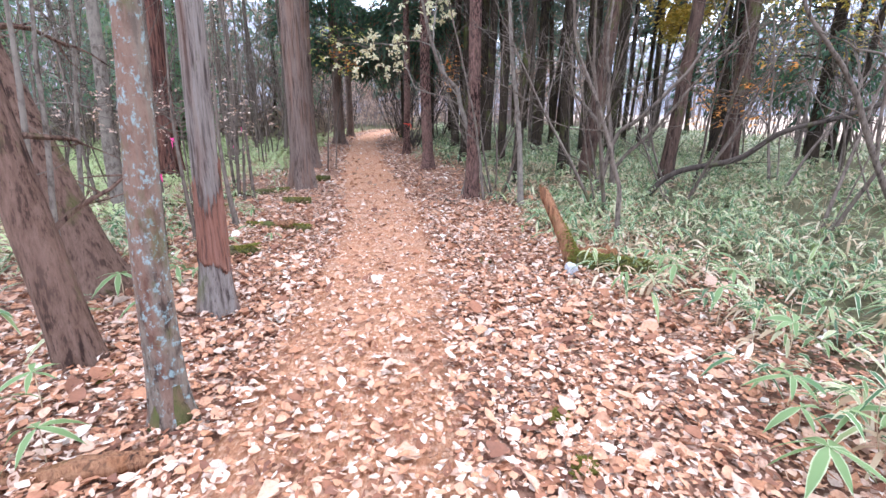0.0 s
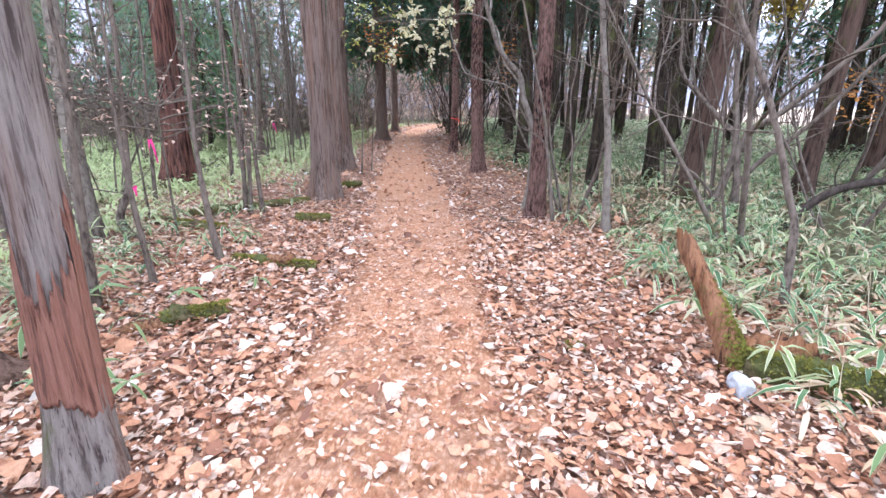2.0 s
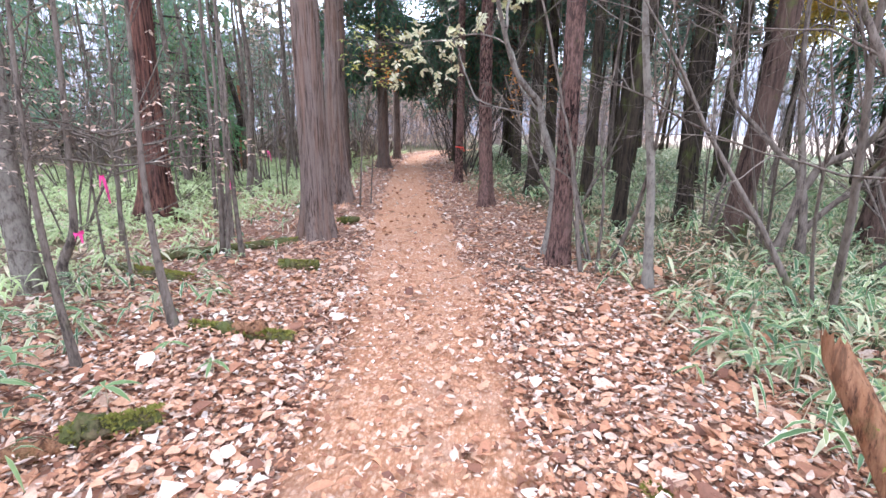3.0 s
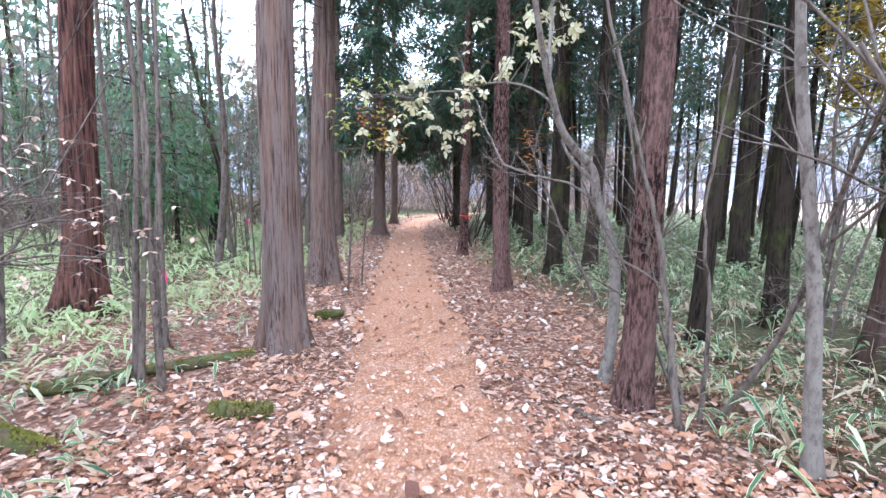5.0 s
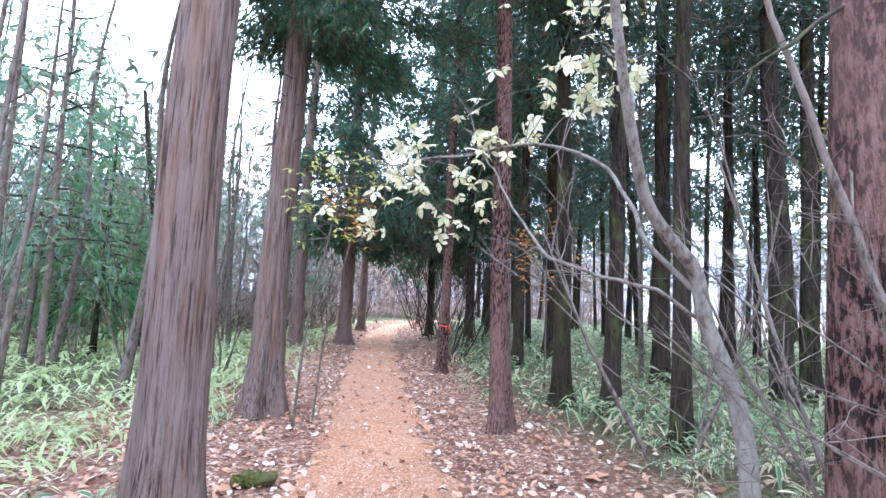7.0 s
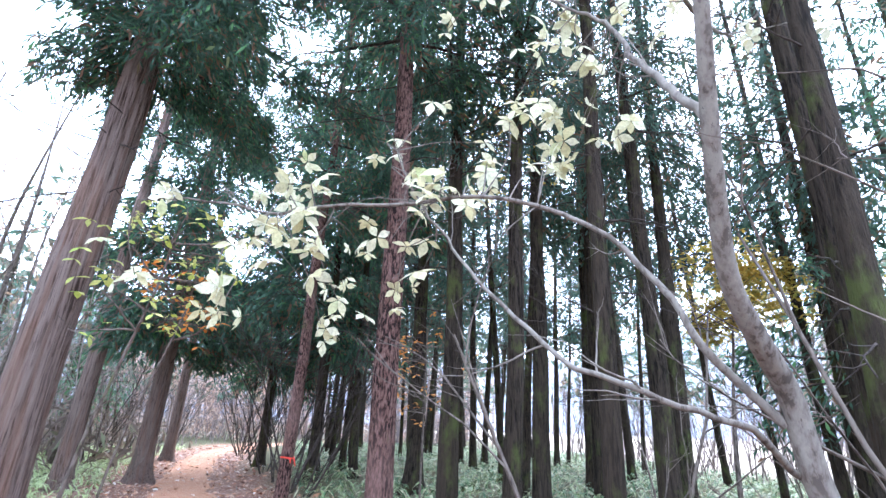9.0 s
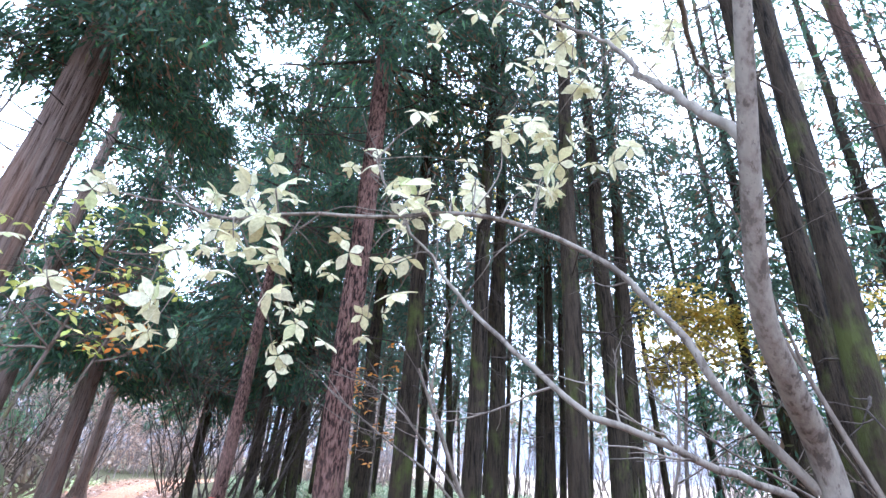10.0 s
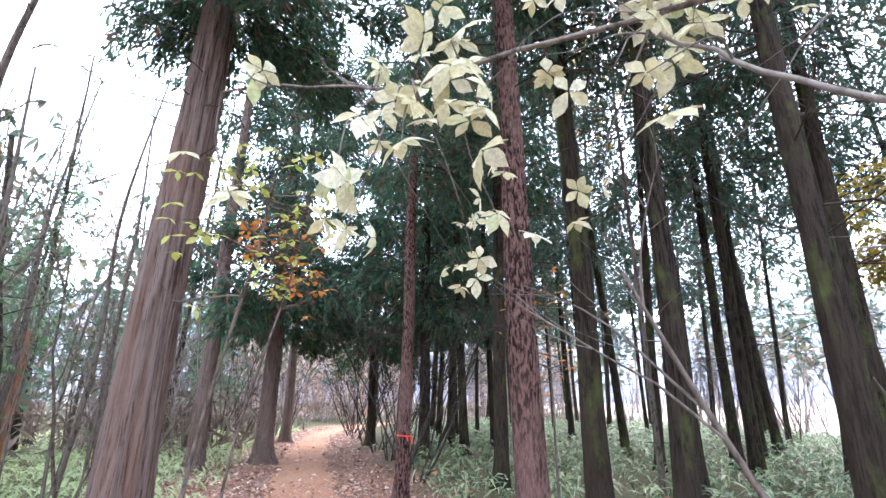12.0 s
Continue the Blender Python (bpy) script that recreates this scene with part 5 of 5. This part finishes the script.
def fallen_leaves(name, seed, count, x0, x1, y0, y1, keep, size, label, lift=0.012, rows=5, cols=3):
    """Dry leaves: broad and narrow ones, folded along the rib, curled and with ragged edges."""
    rng = np.random.default_rng(seed)
    sp = random_spots(rng, count, x0, x1, y0, y1, keep)
    n = len(sp)
    a = rng.uniform(0, 2 * np.pi, n)
    L = np.clip(size * rng.lognormal(0, 0.42, n), 0, 0.13)
    W = L * np.where(rng.uniform(0, 1, n) < 0.3, rng.uniform(0.1, 0.2, n), rng.uniform(0.22, 0.46, n))
    d = np.stack([np.cos(a), np.sin(a), rng.normal(0, 0.26, n)], 1)
    up = np.stack([rng.normal(0, 0.36, n), rng.normal(0, 0.36, n), np.ones(n)], 1)
    q = np.cross(up, d)
    q /= np.linalg.norm(q, axis=1)[:, None]
    nrm = np.cross(d, q)
    s = np.linspace(-0.5, 0.5, rows)
    peak = rng.uniform(-0.2, 0.2, n)[:, None]
    prof = np.clip(1 - (np.abs(s[None, :] - peak) / (0.53 + np.sign(s[None, :] - peak) * -peak)) ** rng.uniform(2.0, 4.0, n)[:, None], 0.03, 1)
    curl = rng.uniform(-0.5, 0.7, n)
    cup = rng.uniform(-0.3, 0.8, n)
    z = height(sp[:, 0], sp[:, 1]) + np.where(np.abs(sp[:, 0] - path_centre(sp[:, 1])) < 0.75, 0.03, 0.0) + lift + rng.uniform(0, 1, n) ** 2 * 0.045
    C = np.stack([sp[:, 0], sp[:, 1], z], 1)
    sway = rng.normal(0, 0.25, n)
    mid = C[:, None, :] + d[:, None, :] * (L[:, None] * s)[..., None] + nrm[:, None, :] * ((curl * L)[:, None] * (s ** 2))[..., None] + q[:, None, :] * ((sway * L)[:, None] * (s ** 2))[..., None]
    c = np.linspace(-1, 1, cols)
    wob = np.clip(1 + rng.normal(0, 0.17, (n, rows, cols)), 0.35, 1.5)
    V = mid[:, :, None, :] + (W[:, None, None] * prof[:, :, None] * wob * c)[..., None] * q[:, None, None, :] + ((cup * W)[:, None, None] * prof[:, :, None] * np.abs(c))[..., None] * nrm[:, None, None, :]
    i = (np.arange(n) * cols * rows)[:, None, None] + (np.arange(rows - 1) * cols)[None, :, None] + np.arange(cols - 1)[None, None, :]
    F = np.stack([i, i + 1, i + cols + 1, i + cols], -1).reshape(-1, 4)
    tagged(new(name, make_mesh(name, V.reshape(-1, 3), F, M_LITTER)), label, "fallen leaves", kind="stuff")


def side_density(d, on_path, verge, fade, least):
    a = np.abs(d)
    return np.where(a < 0.55, on_path, np.where(a < 0.85, verge, np.clip(1.25 - (a - 0.8) / fade, least, 1)))


fallen_leaves("fallen_leaves", 50, 70000, -4.4, 3.0, 1.2, 7.5, lambda x, y, d: side_density(d, 0.15 + 0.3 * np.clip((4.2 - y) / 2.6, 0, 1), 0.8, 2.6, 0.15), 0.039, "dense pinkish-brown fallen leaves beside the path", rows=4)
fallen_leaves("fallen_leaves", 51, 27000, -6.5, 3.0, 7.5, 20, lambda x, y, d: side_density(d, 0.22, 0.9, np.where(d < 0, 3.4, 2.2), 0.06), 0.055, "fallen leaves along the path edges", rows=3, cols=2)
fallen_leaves("fallen_leaves", 52, 48000, -3.2, 2.4, 1.2, 9.5, lambda x, y, d: np.where(np.abs(d) < 0.5, 0.4 + 0.3 * np.clip((4.2 - y) / 2.6, 0, 1), 0.8), 0.026, "small broken fallen leaves on the path", rows=3, cols=2)
fallen_leaves("fallen_leaves", 53, 9000, -7, 1, 20, 44, lambda x, y, d: side_density(d, 0.2, 0.6, 1.6, 0.04), 0.08, "fallen leaves along the far path", rows=4, cols=2)
fallen_leaves("fallen_leaves", 56, 14000, -4.4, 3.0, -3.0, 1.2, lambda x, y, d: side_density(d, 0.5, 0.8, 2.6, 0.2), 0.042, "fallen leaves behind the start of the walk", rows=3, cols=2)
fallen_leaves("fallen_leaves", 54, 1300, -3.6, 2.6, 1.2, 8, lambda x, y, d: np.where(np.abs(d) < 0.6, 0.25, 0.7), 0.078, "large curled fallen leaves on top of the litter", 0.02, 6, 5)


def needle_litter(seed, count):
    """Fallen twigs and stalks, thin and crooked."""
    rng = np.random.default_rng(seed)
    g = Geo()
    sp = random_spots(rng, count, -4.5, 3.0, -0.5, 10, lambda x, y, d: np.where(np.abs(d) < 0.6, 0.15, 0.8))
    for x, y in sp:
        a, L = rng.uniform(0, 6.28), rng.uniform(0.08, 0.4)
        z = ground_at(x, y) + 0.02
        d = np.array([math.cos(a), math.sin(a), rng.normal(0, 0.1)])
        s = np.array([-d[1], d[0], 0]) * rng.normal(0, 0.12) * L
        tube(g, [np.array([x, y, z]) - d * L / 2, np.array([x, y, z + 0.01]) + s, np.array([x, y, z]) + d * L / 2], [0.0025, 0.003, 0.0015], 3)
    tagged(new("fallen_twigs", g.mesh("fallen_twigs", M_TWIG)), "thin fallen twigs lying in leaf litter", "twigs", kind="stuff")


needle_litter(55, 900)


# ---- logs, stones, tape ----
def log(seed, a, b, r, material, label, name="log", category="log", rough=0.1):
    """A fallen piece of wood from a to b, with closed ragged ends."""
    rng = np.random.default_rng(seed)
    a, b = np.array(a, dtype=float), np.array(b, dtype=float)
    t = thing(name, a[0], a[1], a[2] - r * 0.8, label, category)
    o = np.array([a[0], a[1], a[2] - r * 0.8])
    n = 22
    P = a + np.linspace(0, 1, n)[:, None] * (b - a) - o
    P = P + np.cumsum(rng.normal(0, 0.006, (n, 3)), 0)
    R = r * (1 + 0.22 * np.sin(np.linspace(0, 9, n) + seed)) * rng.uniform(0.75, 1.25, n)
    R[0], R[-1] = 0.02 * r, 0.02 * r
    R[1], R[-2] = 0.7 * r, 0.6 * r
    P[1], P[-2] = P[0] + (P[1] - P[0]) * 0.1, P[-1] + (P[-2] - P[-1]) * 0.25
    g = Geo()
    tube(g, P, R, 18, ridged(rng, rough * 0.9, 0.0))
    part("wood", g.mesh("wood", material), t)
    if material is M_MOSSLOG:
        k = int(700 * np.linalg.norm(b - a)) + 150
        u, w = rng.beta(1.2, 1.2, k), rng.normal(0, 0.75, k)
        q = np.cross(b - a, (0, 0, 1.0))
        q = q / np.linalg.norm(q)
        C = a - o + u[:, None] * (b - a) + r * 0.92 * (np.sin(w)[:, None] * q + np.cos(w)[:, None] * np.array([0, 0, 1.0]))
        V, F = blades(rng, C, np.sin(w)[:, None] * q + np.cos(w)[:, None] * np.array([0, 0, 1.0]), 0.028, 0.2, 2)
        part("moss", make_mesh("moss", V, F, M_MOSS, None, False), t, "olive-green moss cushion")["kind"] = "stuff"
    return t


log(701, (-2.6, 6.12, 0.04), (-1.72, 6.0, 0.03), 0.055, M_MOSSLOG, "short moss-covered log beside the path")
log(702, (-2.55, 4.58, 0.03), (-2.1, 4.85, 0.06), 0.05, M_ROT, "rotten brown log half sunk in leaf litter", rough=0.2)
log(709, (-2.36, 4.72, 0.05), (-1.98, 4.95, 0.07), 0.058, M_MOSSLOG, "lump of mossy rotten wood in leaf litter", rough=0.2)
log(711, (-2.2, 6.06, 0.05), (-1.98, 6.03, 0.045), 0.05, M_ROT, "broken reddish end of a rotten log", rough=0.2)
log(703, (-2.68, 7.85, 0.05), (-2.22, 7.9, 0.04), 0.065, M_MOSSLOG, "mossy stub of wood beside the path")
log(704, (-4.3, 8.0, 0.05), (-2.95, 9.1, 0.05), 0.05, M_MOSSLOG, "long thin mossy log at the foot of a cedar")
log(705, (-4.6, 7.6, 0.05), (-3.3, 7.2, 0.06), 0.06, M_MOSSLOG, "mossy log under saplings")
log(706, (-1.95, 1.55, 0.03), (-1.2, 1.72, 0.02), 0.05, M_ROT, "rotten reddish log half under leaves")
log(707, (1.3, 4.42, 0.1), (1.95, 4.2, 0.08), 0.1, M_MOSSLOG, "mossy log lying by the broken stub", rough=0.2)
log(713, (1.38, 4.58, 0.13), (1.8, 4.55, 0.1), 0.085, M_ROT, "reddish rotten root wood behind the mossy log", rough=0.25)
log(708, (-2.9, 10.6, 0.05), (-2.55, 10.75, 0.05), 0.05, M_MOSSLOG, "mossy stub of wood beside the path")


def broken_stub():
    rng = np.random.default_rng(710)
    t = thing("broken_stub", 1.3, 4.46, ground_at(1.3, 4.46) - 0.04, "leaning broken stub of reddish rotten wood with moss", "stump")
    P = spline([(0, 0, 0), (-0.06, 0.04, 0.2), (-0.17, 0.1, 0.45), (-0.31, 0.2, 0.75)], 26)
    R = np.linspace(0.074, 0.05, 26)
    g = Geo()
    tube(g, P, R, 28, ridged(rng, 0.05, 0.35, 4, 0.12))
    V = g.v[0].reshape(26, 28, 3)
    V[-1] += np.stack([0 * np.arange(28.0), 0 * np.arange(28.0), 0.05 * np.abs(np.sin(np.arange(28) * 1.9)) + 0.05 * np.cos(np.arange(28) / 28 * 6.28)], 1)
    g.v[0] = V.reshape(-1, 3)
    tube(g, [P[-1], P[-2], P[-3]], [0.002, 0.04, 0.048], 28)
    part("wood", g.mesh("wood", M_ROT), t)
    k = 1500
    u, w = rng.beta(1.0, 2.8, k), rng.normal(0.9, 0.7, k)
    i = np.clip((u * 20).astype(int), 0, 25)
    side = np.stack([np.sin(w), -np.cos(w), 0.25 + 0 * w], 1)
    V, F = blades(rng, P[i] + (R[i] * (0.96 + 0.35 * np.exp(-P[i][:, 2] / 0.12)))[:, None] * side, side, 0.024, 0.22, 2)
    part("moss", make_mesh("moss", V, F, M_MOSS, None, False), t, "green moss on the foot of the stub")["kind"] = "stuff"


broken_stub()


def stone(seed, x, y, size, material, label):
    rng = np.random.default_rng(seed)
    bm = bmesh.new()
    bmesh.ops.create_icosphere(bm, subdivisions=4, radius=1)
    k = rng.normal(0, 1, (7, 3))
    k /= np.linalg.norm(k, axis=1)[:, None]
    cut = rng.uniform(0.6, 0.95, 7)
    for v in bm.verts:
        p = np.array(v.co)
        for d, c in zip(k, cut):
            h = p @ d
            if h > c:
                p = p - d * (h - c) * 0.85
        p = p * (1 + 0.10 * noise.noise(Vector(p * 3.1)) + 0.05 * noise.noise(Vector(p * 8.3)))
        v.co = Vector(p * np.array(size))
    me = bpy.data.meshes.new("stone")
    bm.to_mesh(me)
    bm.free()
    me.materials.append(material)
    ob = new("stone", me)
    ob.matrix_world = pose(x, y, ground_at(x, y) + size[2] * 0.5, 0, 0, rng.uniform(0, 360))
    tagged(ob, label, "stone")


stone(720, 1.2, 4.22, (0.065, 0.09, 0.085), M_STONE, "pale grey stone by the mossy log")
stone(721, 1.17, 3.95, (0.08, 0.06, 0.035), M_STONE_TAN, "flat tan stone among fallen leaves")
stone(722, 0.35, 3.1, (0.045, 0.035, 0.02), M_STONE, "small grey stone in leaf litter")


def moss_tuft(seed, x, y, r):
    rng = np.random.default_rng(seed)
    n = 260
    a, d = rng.uniform(0, 6.28, n), r * np.sqrt(rng.uniform(0, 1, n))
    C = np.stack([d * np.cos(a), d * np.sin(a), np.zeros(n)], 1)
    V, F = blades(rng, C, np.tile([0, 0, 1.2], (n, 1)), 0.045, 0.12, 3)
    ob = new("moss_tuft", make_mesh("moss_tuft", V, F, M_MOSS, None, False))
    ob.matrix_world = pose(x, y, ground_at(x, y))
    tagged(ob, "small olive-green moss tuft at the path edge", "moss")


moss_tuft(730, 0.6, 2.09, 0.05)
moss_tuft(731, 0.62, 1.72, 0.05)
moss_tuft(732, 0.45, 4.7, 0.06)
moss_tuft(733, -1.9, 2.4, 0.04)


def fallen_branch():
    rng = np.random.default_rng(740)
    t = thing("fallen_branch", 3.14, 7.5, ground_at(3.14, 7.5), "dark dead branch arching over bamboo grass", "branch")
    P = spline([(0, 0, -0.03), (0.44, -0.1, 0.45), (1.25, -0.3, 0.69), (1.7, -0.5, 1.08), (2.3, -0.7, 1.29), (3.0, -0.95, 1.6)], 40)
    g = Geo()
    tube(g, P, np.linspace(0.045, 0.03, 40), 12, ridged(rng, 0.03, 0))
    for _ in range(12):
        i = rng.integers(8, 39)
        branch_out(g, rng, P[i], rng.normal(0, 1, 3) + np.array([0.5, 0, 0.5]), rng.uniform(0.4, 1.0), 0.01, 1, 4)
    part("wood", g.mesh("wood", M_TWIG_DARK), t)


fallen_branch()


def tape(seed, x, y, z, r, material, label, tail=0.18):
    """Marking tape knotted round a stem, with loose tails."""
    rng = np.random.default_rng(seed)
    t = thing("marking_tape", x, y, z, label, "tape", "marking tapes")
    a = np.linspace(0, 2 * np.pi, 25)
    ring = np.stack([r * np.cos(a), r * np.sin(a), 0.008 * np.sin(a * 2)], 1)
    V = np.concatenate([ring + [0, 0, -0.013], ring + [0, 0, 0.013]])
    i = np.arange(24)
    part("loop", make_mesh("loop", V, np.stack([i, i + 1, i + 26, i + 25], 1), material), t)
    for k in range(2):
        b = -1.2 + k * 0.7
        d = np.array([math.cos(b), math.sin(b), 0])
        P = [d * r + d * s * 0.35 * tail - np.array([0, 0, 1]) * tail * s ** 1.5 * (0.7 + 0.4 * k) for s in np.linspace(0, 1, 7)]
        P = np.array(P)
        q = np.array([-d[1], d[0], 0.0]) * 0.013
        tw = np.linspace(0, 1.4, 7)
        Q = q[None, :] * np.cos(tw)[:, None] + d[None, :] * 0.013 * np.sin(tw)[:, None]
        V = np.concatenate([P - Q, P + Q])
        i = np.arange(6)
        part("tail", make_mesh("tail", V, np.stack([i, i + 1, i + 8, i + 7], 1), material), t)


tape(750, -4.05, 6.77, 0.62, 0.045, M_PINK, "bright pink tape tied round a sapling", 0.08)
tape(751, -3.88, 6.95, 1.12, 0.02, M_PINK, "bright pink tape hanging from a twig", 0.22)
stem_tree("sapling", 60, -6.55, 15.8, [(0, 0, 0), (0.02, 0, 0.9), (0.1, 0.05, 2), (0.1, 0.1, 4)], 0.022, 0.008, M_TWIG, "thin bare sapling tied with pink tape", "sapling", "saplings", sticks=5, reach=0.8, sides=8)
tape(752, -6.53, 15.8, 1.0, 0.03, M_PINK, "bright pink tape hanging from a thin stem", 0.25)
tape(753, -1.3, 17.5, 1.1, 0.125, M_RED_TAPE, "red tape tied round a dark reddish conifer", 0.12)
log(712, (-0.08, 8.43, 0.02), (0.28, 7.95, 0.025), 0.018, M_TWIG, "thin fallen stick at the foot of a conifer", "stick", "stick")
stem_tree("sapling", 61, -5.5, 6.55, [(0, 0, 0), (0.0, 0, 0.75), (0.1, 0.05, 2), (0.1, 0.1, 4)], 0.03, 0.01, M_TWIG, "thin bare sapling tied with pink tape", "sapling", "saplings", sticks=5, reach=0.8, sides=8)
tape(755, -5.5, 6.55, 0.78, 0.035, M_PINK, "bright pink tape tied round a sapling", 0.12)
tape(754, -3.96, 9.19, 0.85, 0.03, M_PINK, "bright pink tape tied round a sapling", 0.1)
